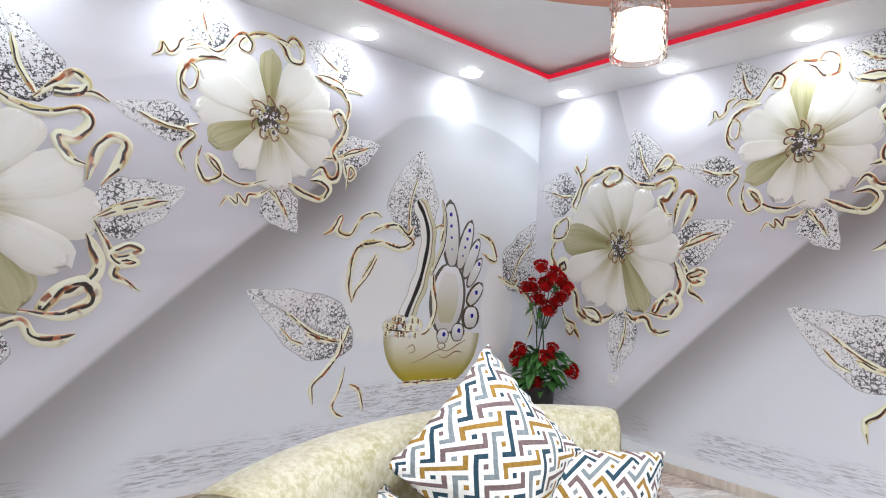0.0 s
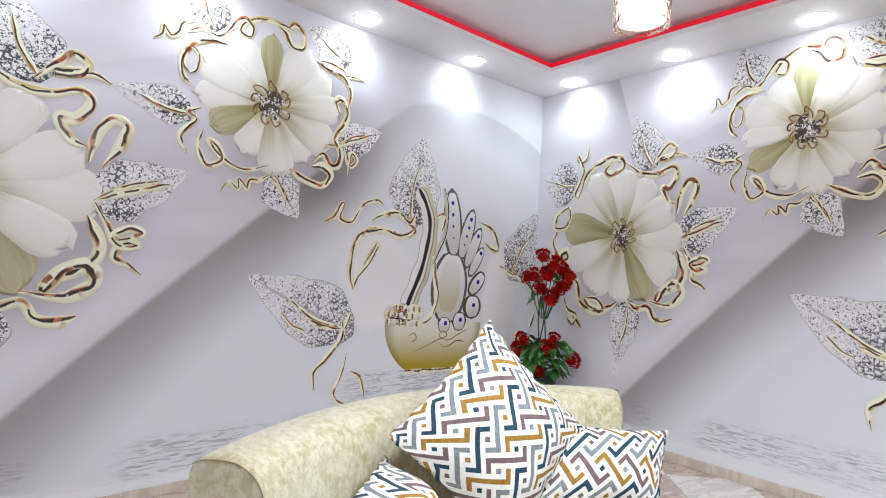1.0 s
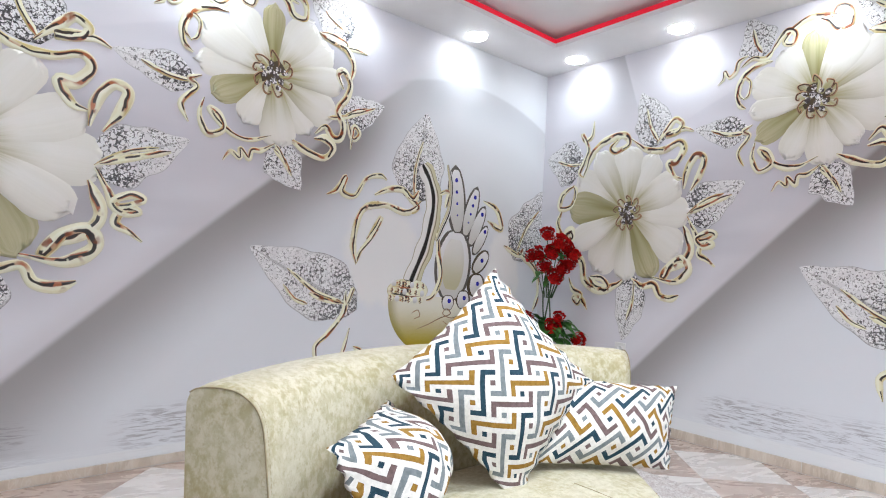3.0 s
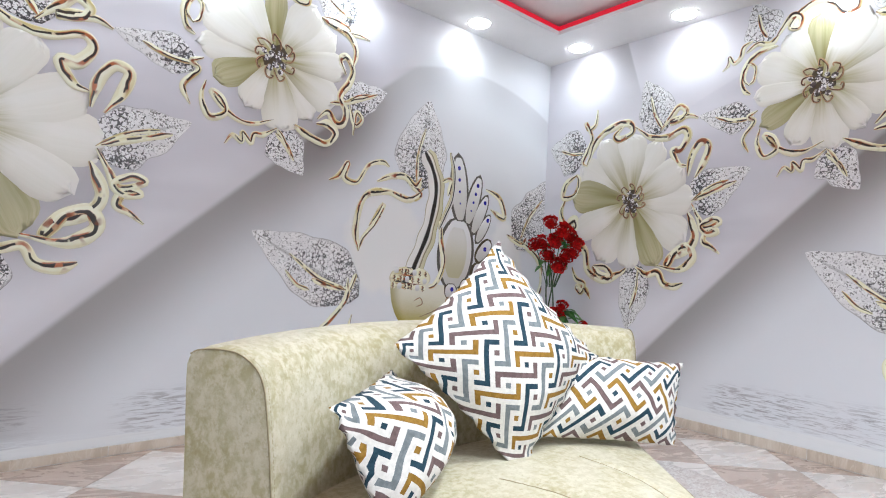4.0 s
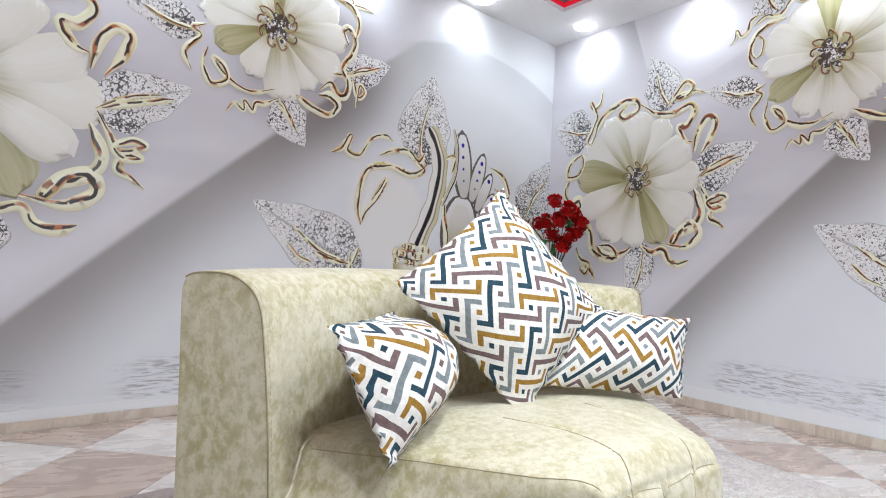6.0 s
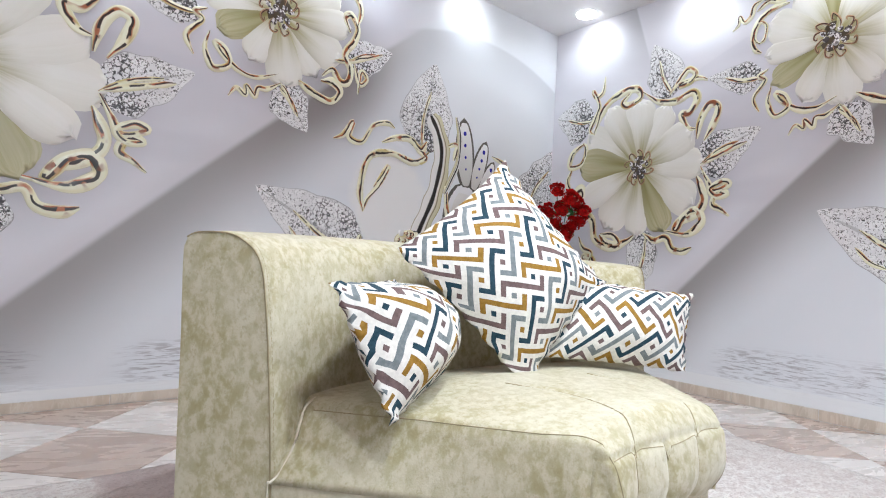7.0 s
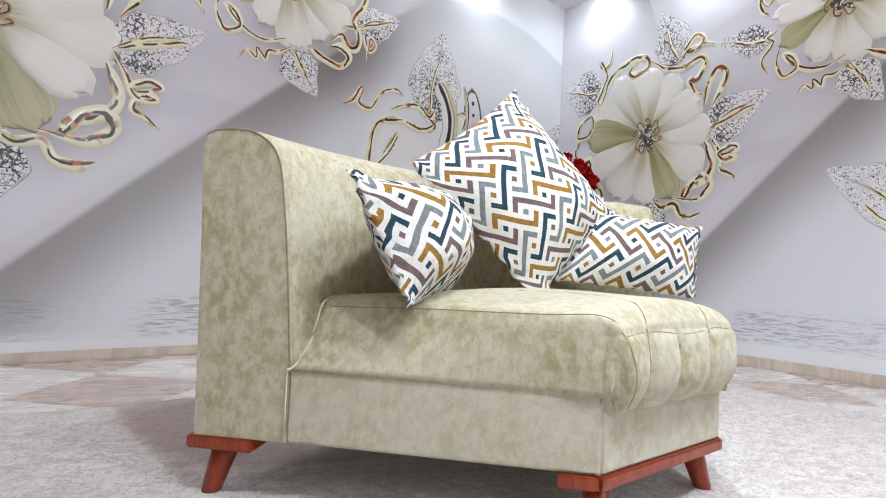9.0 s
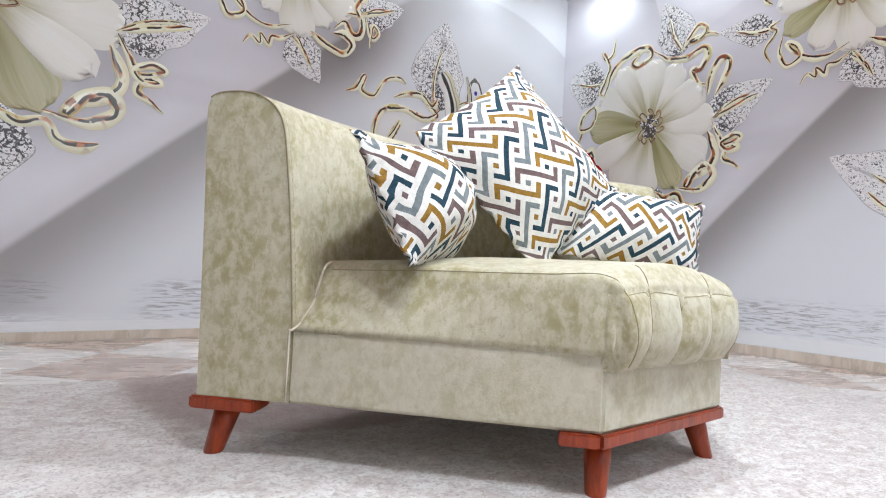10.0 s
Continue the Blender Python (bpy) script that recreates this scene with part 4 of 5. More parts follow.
def oval(mural, parent, name, centre, rx, ry, turn, material, height=0.006, dome=0.004):
    """A flat relief disc; turn is the lean of its long axis from upright."""
    c, s = math.cos(radians(turn)), math.sin(radians(turn))
    axis = Vector((-s, c)) * ry
    half = lambda t: math.sqrt(max(0.0, 1 - (2 * t - 1) ** 2))
    mid = Vector(centre)
    return mural.body(name, mid - axis, mid + axis, half, 2 * rx, height, dome, material, parent, 14, 8)


def heart(mural, flower, centre, r):
    """Jewelled heart of a flower, ringed by small bronze curls."""
    oval(mural, flower, "flower_heart", centre, r * 1.05, r * 1.08, 0, INK, 0.011, 0.003)
    rnd = random.Random(round(1000 * (centre[0] + 7 * centre[1])))
    for k in range(11):
        a, q = k * 2.4, r * 0.92 * math.sqrt((k + 0.3) / 11)
        oval(mural, flower, "gem", (centre[0] + q * math.cos(a), centre[1] + q * math.sin(a)), r * rnd.uniform(0.19, 0.29), r * rnd.uniform(0.19, 0.29), rnd.uniform(0, 90), GEM, 0.0145, 0.006)
    for k in range(9):
        a = 2 * math.pi * k / 9 + rnd.uniform(-0.2, 0.2)
        pts = []
        for q, da in ((0.62, -0.25), (0.95, -0.1), (1.28, 0.12), (1.38, 0.36), (1.18, 0.46), (1.05, 0.30)):
            q *= rnd.uniform(0.95, 1.12)
            pts.append((centre[0] + r * q * math.cos(a + da), centre[1] + r * q * math.sin(a + da)))
        ribbon(mural, flower, pts, 0.0150, BRONZE, "curl", 0.0155)



def flower_two(mural):
    flower = oval(mural, mural.ob, "flower", (-0.018, -0.005), 0.10, 0.10, 0, PETALS[1], 0.003, 0.001)
    tagged(flower, "cream flower print with jewelled heart and gold scrolls")
    C = (-0.018, -0.005)
    petal(mural, flower, C, (-0.033, 0.389), 0.182, 1)
    petal(mural, flower, C, (-0.364, -0.200), 0.180, 1)
    petal(mural, flower, C, (-0.437, -0.030), 0.192, 0)
    petal(mural, flower, C, (-0.399, 0.165), 0.224, 0)
    petal(mural, flower, C, (-0.240, 0.334), 0.231, 0)
    petal(mural, flower, C, (0.210, 0.359), 0.241, 0)
    petal(mural, flower, C, (0.370, 0.255), 0.231, 0)
    petal(mural, flower, C, (0.431, 0.056), 0.247, 0)
    petal(mural, flower, C, (0.358, -0.169), 0.230, 0)
    petal(mural, flower, C, (0.231, -0.313), 0.205, 0)
    petal(mural, flower, C, (0.045, -0.402), 0.219, 0)
    petal(mural, flower, C, (-0.181, -0.332), 0.211, 0)
    heart(mural, flower, C, 0.088)
    leaf(mural, flower, (-0.807, -0.083), (-0.480, -0.146), 0.182)
    leaf(mural, flower, (0.742, -0.014), (0.468, -0.136), 0.214)
    leaf(mural, flower, (0.190, -0.634), (0.027, -0.440), 0.224)
    leaf(mural, flower, (-0.442, 0.573), (-0.358, 0.353), 0.223)
    leaf(mural, flower, (0.189, 0.507), (0.433, 0.392), 0.267)
    scroll(mural, flower, "-0.302,0.303 -0.257,0.366 -0.199,0.428 -0.146,0.4 -0.162,0.344 -0.213,0.361 -0.167,0.426 -0.072,0.469 0.03,0.461 0.109,0.445", 0.028)
    scroll(mural, flower, "0.044,0.419 0.092,0.491 0.152,0.458 0.157,0.372 0.085,0.371 0.047,0.427 -0.003,0.451", 0.029)
    scroll(mural, flower, "-0.644,0.184 -0.605,0.215 -0.597,0.264 -0.563,0.219 -0.521,0.249 -0.501,0.308 -0.441,0.333", 0.020)
    scroll(mural, flower, "-0.484,0.266 -0.413,0.306 -0.331,0.288 -0.279,0.328", 0.024)
    scroll(mural, flower, "-0.281,0.265 -0.37,0.261 -0.461,0.211 -0.507,0.115 -0.491,0.031 -0.447,-0.003", 0.028)
    scroll(mural, flower, "-0.457,0.054 -0.493,0.104 -0.465,0.191 -0.421,0.159 -0.431,0.085 -0.463,0.059", 0.017)
    scroll(mural, flower, "-0.398,-0.108 -0.458,-0.142 -0.417,-0.175 -0.479,-0.251 -0.487,-0.294 -0.449,-0.364", 0.022)
    scroll(mural, flower, "-0.38,-0.221 -0.397,-0.314 -0.351,-0.403 -0.271,-0.367 -0.294,-0.291 -0.348,-0.27 -0.291,-0.333 -0.209,-0.389 -0.114,-0.394 0.001,-0.346", 0.027)
    scroll(mural, flower, "-0.266,-0.531 -0.227,-0.478 -0.177,-0.503 -0.174,-0.452 -0.126,-0.503 -0.111,-0.451 -0.059,-0.444 0.017,-0.392", 0.022)
    scroll(mural, flower, "0.018,-0.399 0.055,-0.443 0.102,-0.53", 0.021)
    scroll(mural, flower, "0.097,-0.345 0.215,-0.4 0.328,-0.42 0.386,-0.353 0.336,-0.304 0.254,-0.316", 0.037)
    scroll(mural, flower, "0.259,-0.288 0.324,-0.23 0.374,-0.285 0.429,-0.284 0.448,-0.203 0.402,-0.119 0.46,-0.023 0.479,0.066 0.43,0.134 0.388,0.097 0.433,0.021", 0.034)
    scroll(mural, flower, "0.478,0.074 0.496,0.185 0.437,0.272 0.32,0.299 0.25,0.322", 0.031)
    scroll(mural, flower, "0.257,0.324 0.357,0.329 0.439,0.301 0.401,0.27 0.497,0.287 0.59,0.281", 0.022)
    scroll(mural, flower, "0.335,-0.173 0.468,-0.14 0.668,-0.046", 0.023)
    scroll(mural, flower, "0.469,-0.157 0.517,-0.271 0.564,-0.228 0.52,-0.192 0.505,-0.338", 0.023)


def flower_one(mural):
    flower = oval(mural, mural.ob, "flower", (-1.337, -0.619), 0.10, 0.10, 0, PETALS[1], 0.003, 0.001)
    tagged(flower, "cream flower print with jewelled heart and gold scrolls")
    C = (-1.337, -0.619)
    petal(mural, flower, C, (-1.939, -0.534), 0.263, 1)
    petal(mural, flower, C, (-1.113, -1.072), 0.291, 1)
    petal(mural, flower, C, (-1.346, -1.157), 0.235, 0)
    petal(mural, flower, C, (-1.834, -0.326), 0.291, 0)
    petal(mural, flower, C, (-1.629, -0.158), 0.304, 0)
    petal(mural, flower, C, (-1.356, -0.110), 0.294, 0)
    petal(mural, flower, C, (-1.099, -0.219), 0.266, 0)
    petal(mural, flower, C, (-0.872, -0.405), 0.258, 0)
    petal(mural, flower, C, (-0.806, -0.637), 0.289, 0)
    petal(mural, flower, C, (-0.892, -0.901), 0.292, 0)
    petal(mural, flower, C, (-1.648, -1.071), 0.312, 0)
    petal(mural, flower, C, (-1.865, -0.843), 0.301, 0)
    heart(mural, flower, C, 0.088)
    leaf(mural, flower, (-2.192, -0.148), (-1.853, -0.212), 0.348)
    leaf(mural, flower, (-1.249, 0.249), (-1.104, -0.089), 0.285)
    leaf(mural, flower, (-0.433, -0.456), (-0.806, -0.633), 0.280)
    leaf(mural, flower, (-1.343, -1.546), (-1.264, -1.150), 0.288)
    scroll(mural, flower, "-1.69,0.105 -1.708,-0.01 -1.778,-0.031 -1.804,0.017 -1.736,-0.124 -1.824,-0.281 -1.773,-0.329", 0.032)
    scroll(mural, flower, "-1.779,-0.329 -1.71,-0.175 -1.594,-0.073 -1.402,-0.038 -1.346,-0.11 -1.451,-0.154 -1.507,-0.124 -1.424,-0.053", 0.043)
    scroll(mural, flower, "-1.327,-0.078 -1.19,-0.172 -1.043,-0.191 -0.924,-0.152 -0.881,-0.202 -0.936,-0.285 -1,-0.293 -0.949,-0.387 -0.885,-0.405", 0.038)
    scroll(mural, flower, "-0.874,-0.475 -0.852,-0.352 -0.79,-0.259 -0.725,-0.282 -0.755,-0.386 -0.82,-0.491", 0.040)
    scroll(mural, flower, "-1.102,-0.138 -1.011,-0.041 -0.957,0.009 -0.901,-0.028 -0.936,-0.076 -1.028,-0.088 -0.887,-0.065 -0.806,-0.092", 0.035)
    scroll(mural, flower, "-1.867,-0.38 -1.996,-0.45 -2.021,-0.561 -1.896,-0.543 -1.852,-0.435 -1.88,-0.379", 0.038)
    scroll(mural, flower, "-1.989,-0.561 -2.039,-0.682 -1.974,-0.801 -1.867,-0.807 -1.884,-0.735 -1.944,-0.782 -1.862,-0.906 -1.76,-0.991 -1.727,-1.13 -1.584,-1.196 -1.421,-1.147 -1.36,-1.109", 0.048)
    scroll(mural, flower, "-1.671,-1.095 -1.555,-1.108 -1.497,-1.163 -1.61,-1.155 -1.682,-1.1", 0.034)
    scroll(mural, flower, "-1.892,-1.112 -1.844,-1.203 -1.757,-1.239 -1.789,-1.309 -1.834,-1.264 -1.743,-1.282 -1.691,-1.351", 0.036)
    scroll(mural, flower, "-1.278,-1.094 -1.183,-1.143 -1.087,-1.126 -1.036,-1.2 -0.951,-1.218 -0.88,-1.192", 0.039)
    scroll(mural, flower, "-1.099,-1.079 -0.928,-1.104 -0.816,-1.03 -0.849,-0.952 -0.943,-0.981 -1.012,-1.072 -0.979,-1.015 -0.845,-0.952 -0.804,-0.873 -0.835,-0.775 -0.863,-0.722", 0.047)
    scroll(mural, flower, "-0.839,-0.66 -0.783,-0.758 -0.737,-0.832 -0.63,-0.791 -0.68,-0.77 -0.763,-0.811 -0.719,-0.861 -0.644,-0.851 -0.703,-0.831 -0.743,-0.908 -0.682,-0.949 -0.622,-0.993", 0.031)
    scroll(mural, flower, "-0.822,-0.641 -0.688,-0.591 -0.519,-0.534", 0.028)


def low_leaf(mural):
    leaf(mural, mural.ob, (-0.089, -0.978), (0.502, -1.273), 0.386, FADED)
    scroll(mural, mural.ob, "0.53,-1.218 0.523,-1.344 0.421,-1.476 0.348,-1.538 0.34,-1.584 0.356,-1.661", 0.026)
    scroll(mural, mural.ob, "0.57,-1.446 0.531,-1.591 0.489,-1.684 0.525,-1.744 0.575,-1.764", 0.019)
    scroll(mural, mural.ob, "0.602,-1.562 0.681,-1.613 0.715,-1.74", 0.020)
    scroll(mural, mural.ob, "0.284,-1.23 0.384,-1.268 0.511,-1.294", 0.022)
    scroll(mural, mural.ob, "0.116,-1.184 0.192,-1.266 0.273,-1.297", 0.017)
    scroll(mural, mural.ob, "0.586,-1.191 0.544,-1.296", 0.027)


def swan_group(mural):
    leaf(mural, mural.ob, (1.104, 0.021), (1.029, -0.511), 0.412)
    leaf(mural, mural.ob, (2.465, -0.332), (2.110, -0.848), 0.419)
    scroll(mural, mural.ob, "0.358,-0.635 0.426,-0.598 0.484,-0.511 0.466,-0.605 0.557,-0.619 0.634,-0.503 0.736,-0.467 0.791,-0.488", 0.027)
    scroll(mural, mural.ob, "0.7,-0.597 0.813,-0.546 0.924,-0.536 1.015,-0.591 1.06,-0.524", 0.035)
    scroll(mural, mural.ob, "0.593,-1.048 0.563,-0.898 0.621,-0.701 0.784,-0.653 0.972,-0.683 1.084,-0.593", 0.033)
    scroll(mural, mural.ob, "0.659,-0.888 0.763,-0.737 0.717,-0.842 0.621,-0.962 0.593,-1.041", 0.025)
    scroll(mural, mural.ob, "1.675,-0.522 1.827,-0.572 1.888,-0.72 1.733,-0.666", 0.033)
    scroll(mural, mural.ob, "1.244,-0.524 1.328,-0.501 1.304,-0.617", 0.029)
    scroll(mural, mural.ob, "2.085,-0.885 2.304,-1.013 2.369,-1.203 2.3,-1.361", 0.037)
    scroll(mural, mural.ob, "2.172,-1.346 2.139,-1.473 2.199,-1.541 2.232,-1.404", 0.035)
    scroll(mural, mural.ob, "1.923,-0.844 2.101,-0.912 2.152,-0.856", 0.029)
    scroll(mural, mural.ob, "0.965,-0.579 1.057,-0.635 0.992,-0.686", 0.027)


def swan(mural):
    """The printed bird-shaped vase: bowl, collar, neck and a wing of jewelled feathers."""
    bowl_half = lambda t: math.sqrt(max(0.0, 1 - (0.86 * (1 - t)) ** 2.2))
    bird = mural.body("bird_vase", (1.275, -1.605), (1.30, -1.250), bowl_half, 0.895, 0.006, 0.006, BOWL, mural.ob, 16, 16, label="gold and silver bird-shaped vase print")
    mural.body("vase_foot", (1.035, -1.600), (1.52, -1.615), lambda t: 1.0, 0.035, 0.009, 0.003, GOLD, bird, 8, 4)
    ribbon(mural, bird, [(1.025, -1.19), (1.055, -1.10), (1.135, -0.92), (1.187, -0.72), (1.195, -0.56), (1.150, -0.43), (1.085, -0.34)], 0.158, NECK, "neck", 0.008, 0.62)
    ribbon(mural, bird, [(1.245, -0.80), (1.265, -0.95), (1.290, -1.08), (1.275, -1.17), (1.225, -1.245), (1.17, -1.27)], 0.050, GOLD, "inner_rim", 0.010, 0.6)
    oval(mural, bird, "collar", (1.012, -1.207), 0.172, 0.082, 0, GOLD, 0.0115, 0.001)
    for r in range(3):
        for c in range(6):
            oval(mural, bird, "collar_bead", (0.892 + 0.050 * c - 0.010 * r, -1.158 - 0.049 * r - 0.004 * c), 0.0225, 0.023, 0, GOLD if (c + r) % 3 else SILVER, 0.0135, 0.006)
    oval(mural, bird, "wing_edge", (1.408, -1.020), 0.176, 0.272, -4, RIM, 0.0085, 0.001)
    oval(mural, bird, "wing_rim", (1.408, -1.020), 0.168, 0.264, -4, SILVER, 0.0105, 0.002)
    oval(mural, bird, "wing", (1.405, -1.015), 0.128, 0.205, -4, PALM, 0.0135, 0.003)
    ribbon(mural, bird, [(1.31, -0.305), (1.352, -0.44), (1.345, -0.62), (1.285, -0.76), (1.235, -0.86)], 0.055, NECK, "wing_spine", 0.0135, 0.4)
    long_ones = (((1.435, -0.80), (1.385, -0.305), 0.165, 4), ((1.50, -0.81), (1.612, -0.43), 0.125, 4), ((1.555, -0.87), (1.70, -0.565), 0.105, 1), ((1.60, -0.93), (1.735, -0.71), 0.088, 1))
    tall = lambda t: math.sqrt(max(0.0, 1 - (2 * t - 1) ** 4)) * (0.62 + 0.38 * math.sin(math.pi * t ** 0.9))
    for base, tip, w, gems in long_ones:
        b, t = Vector(base), Vector(tip)
        mural.body("feather_edge", b - (t - b) * 0.04, t + (t - b) * 0.03, tall, w * 1.10, 0.0095, 0.001, RIM, bird, 14, 6)
        f = mural.body("feather", b, t, tall, w, 0.0125, 0.003, SILVER, bird, 14, 6)
        for g in range(gems):
            p = b.lerp(t, 0.80 - 0.17 * g)
            s = 0.017 - 0.003 * g
            oval(mural, f, "blue_gem", (p.x, p.y), s, s, 0, BLUE, 0.0185, 0.004)
    for x, y, rx, ry, turn in ((1.680, -0.985, 0.058, 0.105, -42), (1.645, -1.160, 0.085, 0.086, 0), (1.516, -1.268, 0.070, 0.068, 0), (1.371, -1.290, 0.064, 0.055, 0)):
        oval(mural, bird, "scale_edge", (x, y), rx * 1.10, ry * 1.10, turn, INK, 0.0145, 0.001)
        s = oval(mural, bird, "scale", (x, y), rx, ry, turn, SILVER, 0.0165, 0.003)
        oval(mural, s, "blue_gem", (x + 0.01, y + 0.012), 0.020, 0.018, 0, BLUE, 0.021, 0.004)
    for pts in ([(1.10, -1.47), (1.20, -1.44), (1.30, -1.40), (1.40, -1.37), (1.36, -1.33), (1.33, -1.37), (1.42, -1.40), (1.52, -1.36), (1.60, -1.33)], [(1.05, -1.36), (1.10, -1.34), (1.12, -1.38), (1.07, -1.40)], [(1.33, -1.42), (1.40, -1.45), (1.50, -1.41), (1.58, -1.42)]):
        ribbon(mural, bird, pts, 0.011, BRONZE, "engraving", 0.013)


for left in (True, False):
    paper = Mural(left)
    flower_two(paper)
    flower_one(paper)
    low_leaf(paper)
    swan_group(paper)
    swan(paper)


# ---- artificial roses in the corner ----
PX, PY = -0.235, -0.285
plant = thing("rose_plant", (PX, PY, 0), "artificial red roses in two leafy tiers in a tall black planter", "plant")
part("planter", turned([(0.095, 0.0), (0.10, 0.01), (0.125, 0.40), (0.132, 0.41), (0.132, 0.43), (0.118, 0.43), (0.115, 0.40), (0.02, 0.395)], sides=28), BLACK, plant, smooth=True)
rnd = random.Random(5)


def rose(size, rnd):
    """Ruffled bloom of many cupped petals round a bud."""
    bm = bmesh.new()
    for k in range(30):
        q = (k + 1) / 30
        a = k * 2.4
        tilt = 0.15 + 1.25 * q
        ctr = Vector((math.cos(a) * math.sin(tilt), math.sin(a) * math.sin(tilt), math.cos(tilt) * 0.8)) * size * (0.35 + 0.5 * q)
        nrm = Vector((math.cos(a) * math.sin(tilt), math.sin(a) * math.sin(tilt), math.cos(tilt))).normalized()
        u = nrm.cross(Vector((0, 0, 1)) if abs(nrm.z) < 0.95 else Vector((1, 0, 0))).normalized()
        w = nrm.cross(u)
        w = w if w.z > 0 else -w
        s = size * (0.30 + 0.22 * q)
        vs = []
        for i in range(4):
            row = []
            for j in range(4):
                x, y = j / 1.5 - 1, i / 3
                ruffle = 0.16 * s * math.sin(j * 2.6 + k) * y
                row.append(bm.verts.new(ctr + u * (x * s * (0.55 + 0.5 * y)) + w * (s * (1.5 * y - 0.6)) + nrm * (0.5 * s * y * y - 0.35 * s * x * x + ruffle)))
            vs.append(row)
        for i in range(3):
            for j in range(3):
                bm.faces.new((vs[i][j], vs[i][j + 1], vs[i + 1][j + 1], vs[i + 1][j]))
    return bm


def green_leaf(at, way, ln, wide):
    at, way = Vector(at), Vector(way).normalized()
    side = way.cross(Vector((0, 0, 1))).normalized()
    up = side.cross(way)
    rows = []
    for i in range(9):
        t = i / 8
        w = wide * math.sin(math.pi * t ** 0.75) ** 0.9 / 2 if 0 < t < 1 else 0.0005
        c = at + way * (ln * t) + Vector((0, 0, -0.45 * ln * t * t))
        rows.append([c + side * w * u + up * (0.25 * w * abs(u)) for u in (-1, -0.5, 0, 0.5, 1)])
    return grid(rows)


view = Vector((-0.76, -0.65, 0)).normalized()
side = Vector((0.65, -0.76, 0))
BLOOMS = ((-0.02, 1.34, 0.060), (0.07, 1.28, 0.068), (-0.08, 1.19, 0.062), (0.02, 1.20, 0.066), (0.13, 1.24, 0.060), (-0.03, 1.10, 0.066), (0.05, 1.02, 0.072), (0.15, 1.13, 0.065), (-0.13, 1.17, 0.055), (0.10, 1.09, 0.06), (0.18, 1.19, 0.05),
          (-0.14, 0.70, 0.062), (-0.17, 0.61, 0.066), (0.045, 0.645, 0.068), (0.235, 0.56, 0.062), (-0.03, 0.47, 0.076), (0.09, 0.72, 0.05))
for s, z, size in BLOOMS:
    p = side * s + view * (0.07 + 0.05 * rnd.random() - 0.3 * abs(s) * 0.5) + Vector((0, 0, z))
    ob = part("rose", rose(size, rnd), ROSE, plant, "red silk rose bloom", smooth=True)
    face = (view + side * (s * 1.5) + Vector((0, 0, 0.35 + rnd.uniform(-0.3, 0.3)))).normalized()
    ob.matrix_basis = Matrix.Translation(p) @ face.to_track_quat("Z", "Y").to_matrix().to_4x4() @ pose(0, 0, 0, 0, 0, rnd.uniform(0, 360))
    root = Vector((side.x * s * 0.2, side.y * s * 0.2, 0.42 if z < 0.8 else 0.86))
    part("stem", tube(spline([root, root.lerp(p, 0.6) + Vector((0, 0, 0.03)), p - face * size * 0.3], 5), 0.0035, 5), STEM, plant, smooth=True)
for k in range(3):
    a = 2.1 * k
    pts = [(0.03 * math.cos(a + z * 5), 0.03 * math.sin(a + z * 5), z) for z in (0.40, 0.55, 0.70, 0.82, 0.92, 1.02)]
    part("cane", tube(spline(pts, 4), 0.006, 6), STEM, plant, smooth=True)
for k in range(120):
    low_tier = k < 84
    s = rnd.uniform(-0.20, 0.22) if low_tier else rnd.uniform(-0.12, 0.16)
    z = rnd.uniform(0.44, 0.70) if low_tier else rnd.uniform(0.95, 1.25)
    base = side * (s * 0.6) + view * rnd.uniform(-0.01, 0.08) + Vector((0, 0, z))
    way = side * (s * 5 + rnd.uniform(-0.5, 0.5)) + view * rnd.uniform(0.1, 1.2) + Vector((0, 0, rnd.uniform(-0.2, 0.7)))
    ln = rnd.uniform(0.11, 0.20) if low_tier else rnd.uniform(0.07, 0.13)
    part("foliage_leaf", green_leaf(base, way, ln, ln * 0.46), LEAF_GREEN, plant, smooth=True)


# ---- socket ----
socket = thing("wall_socket", (0.0, -0.79, 0.533), "white square double-pole wall socket on the mural", "socket")
part("plate", block(-0.014, -0.042, -0.042, -0.0025, 0.042, 0.042, 0.003), PLASTIC, socket)
bm = turned([(0.021, 0.0), (0.021, 0.003), (0.0185, 0.003), (0.017, -0.002), (0.002, -0.002)], sides=24)
bmesh.ops.transform(bm, matrix=pose(-0.0142, 0, 0, 0, -90, 0), verts=bm.verts)
part("insert", bm, PLASTIC, socket, smooth=True)


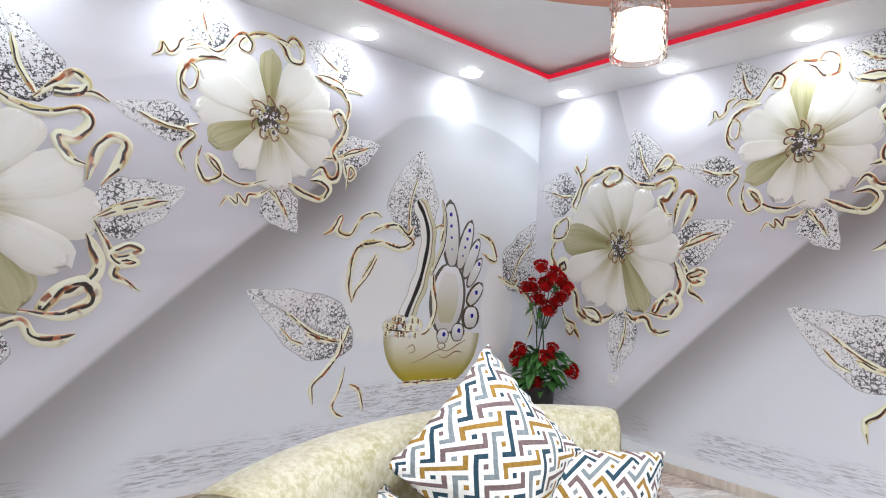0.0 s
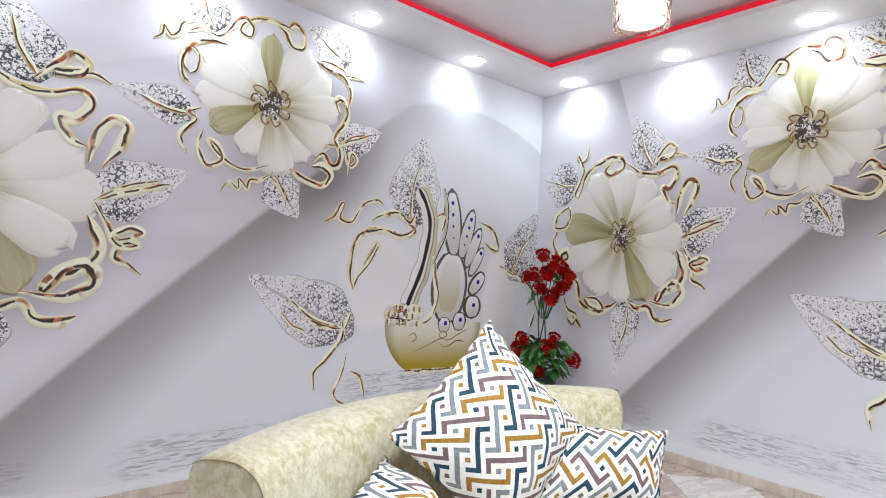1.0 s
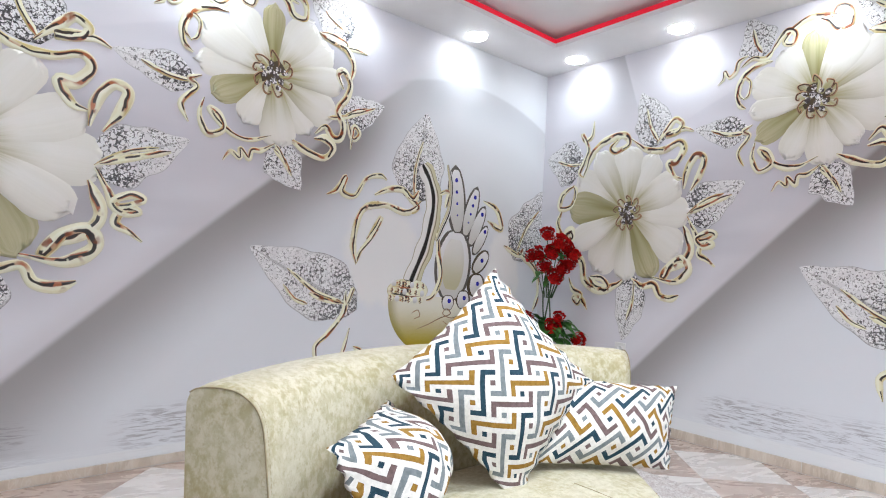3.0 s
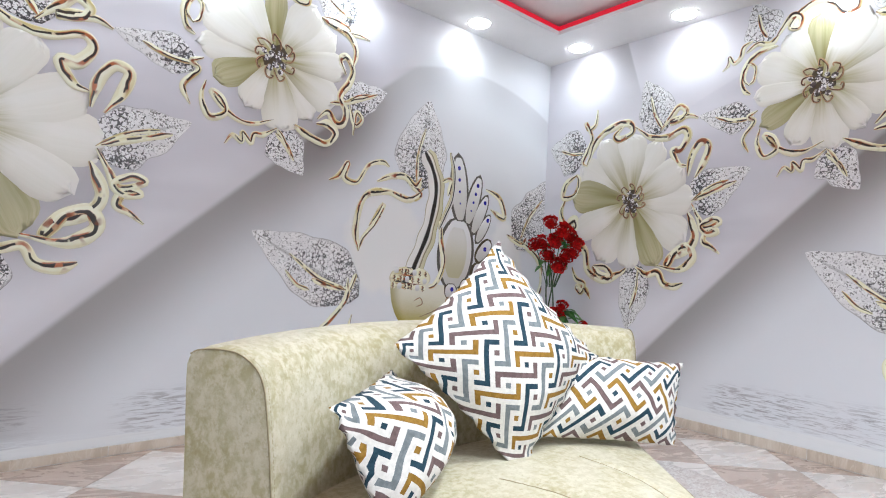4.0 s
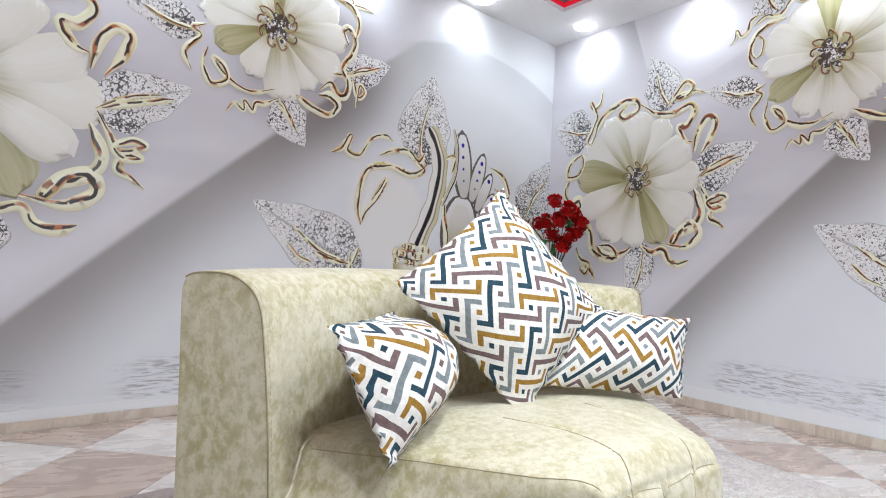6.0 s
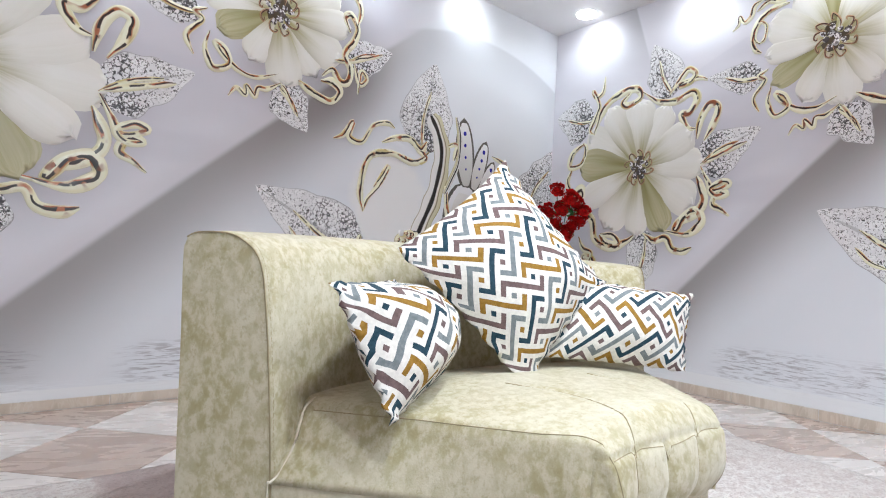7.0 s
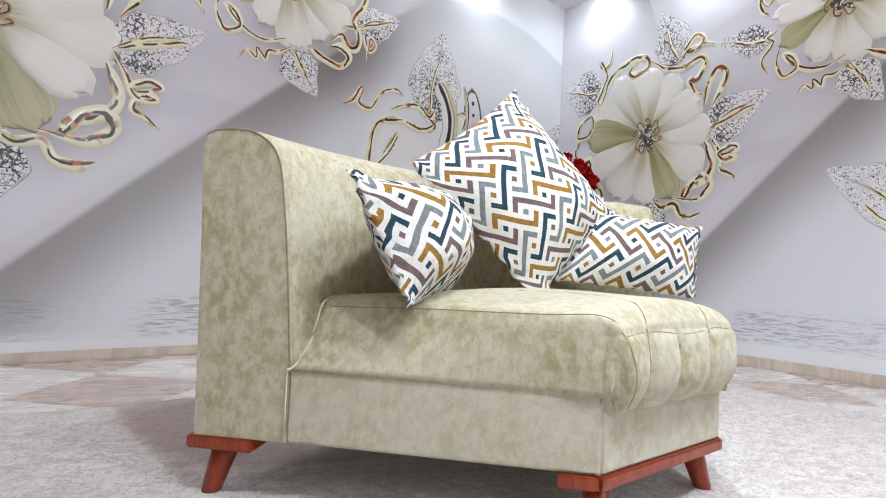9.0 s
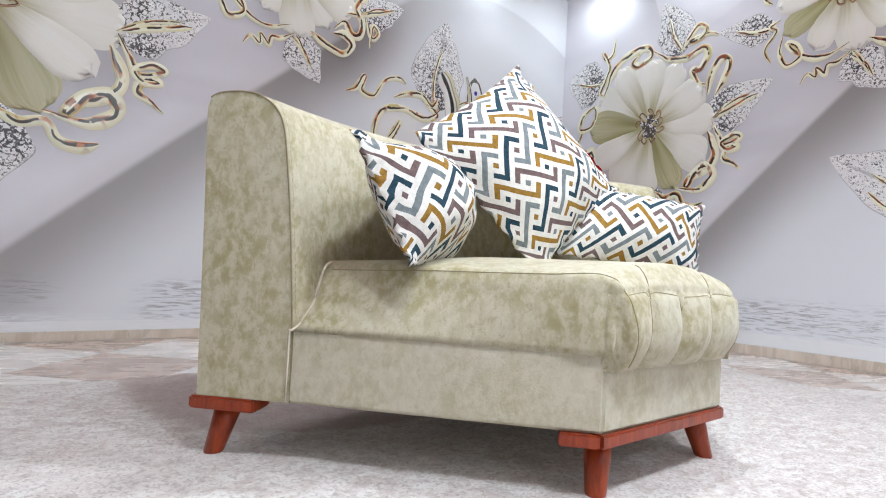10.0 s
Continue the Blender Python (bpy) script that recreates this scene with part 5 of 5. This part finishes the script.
# ---- floor: diagonal marble tiles ----
def clipped(poly, x0, y0, x1, y1):
    for axis, lim, sign in ((0, x0, 1), (0, x1, -1), (1, y0, 1), (1, y1, -1)):
        out = []
        for i, p in enumerate(poly):
            q = poly[(i + 1) % len(poly)]
            a, b = sign * (p[axis] - lim), sign * (q[axis] - lim)
            if a >= 0:
                out.append(p)
            if a * b < 0:
                t = a / (a - b)
                out.append((p[0] + (q[0] - p[0]) * t, p[1] + (q[1] - p[1]) * t))
        poly = out
        if len(poly) < 3:
            return []
    return poly


floor = structure("floor", block(X0, Y0, -0.05, 0.0, 0.0, -0.004), GROUT, "polished marble floor of cream and brown tiles laid diagonally", "floor")
SIDE, JOINT = 0.464, 0.0015
ORIGIN = (-3.213, -0.352)
r2 = math.sqrt(0.5)
shared = {}
for i in range(-12, 14):
    for j in range(-12, 14):
        u, v = (i + 0.5) * SIDE, (j + 0.5) * SIDE
        mx, my = ORIGIN[0] + (u + v) * r2, ORIGIN[1] + (u - v) * r2
        h = (SIDE / 2 - JOINT) * 2 * r2
        poly = [(mx, my - h), (mx + h, my), (mx, my + h), (mx - h, my)]
        cut = clipped(poly, X0 + 0.001, Y0 + 0.001, -0.001, -0.001)
        if len(cut) < 3:
            continue
        dark = (i + j) % 2 == 1
        whole = len(cut) == 4 and max(abs(a[0] - b[0]) + abs(a[1] - b[1]) for a, b in zip(cut, poly)) < 1e-6
        if whole and dark in shared:
            ob = new("tile", shared[dark])
            ob.parent = floor
        else:
            ob = part("tile", prism([(x - mx, y - my) for x, y in cut], -0.004, 0.0), DARK_TILE if dark else LIGHT_TILE, floor)
            if whole:
                shared[dark] = ob.data
        ob.location = (mx, my, 0)

skirting = structure("baseboard", block(X0, -0.0105, 0.0, -0.001, -0.0005, 0.046), GROUT, "low marble skirting tiles along the mural walls", "baseboard")
part("grout_bed", block(-0.0105, Y0, 0.0, -0.0005, -0.011, 0.061), GROUT, skirting)
for axis in (0, 1):
    span = -X0 if axis == 0 else -Y0
    top = 0.048 if axis == 0 else 0.063
    k, pos = 0, 0.0145
    while pos < span - 0.05:
        ln = 0.46 if k else (0.30 if axis == 0 else 0.56)
        end = min(pos + ln, span - 0.002)
        bm = block(-end + 0.002, -0.0145, 0.0045, -pos - 0.002, -0.0095, top, 0.0012) if axis == 0 else block(-0.0145, -end + 0.002, 0.0045, -0.0095, -pos - 0.002, top, 0.0012)
        part("skirting_tile", bm, SKIRT_TILE, skirting)
        pos, k = end, k + 1
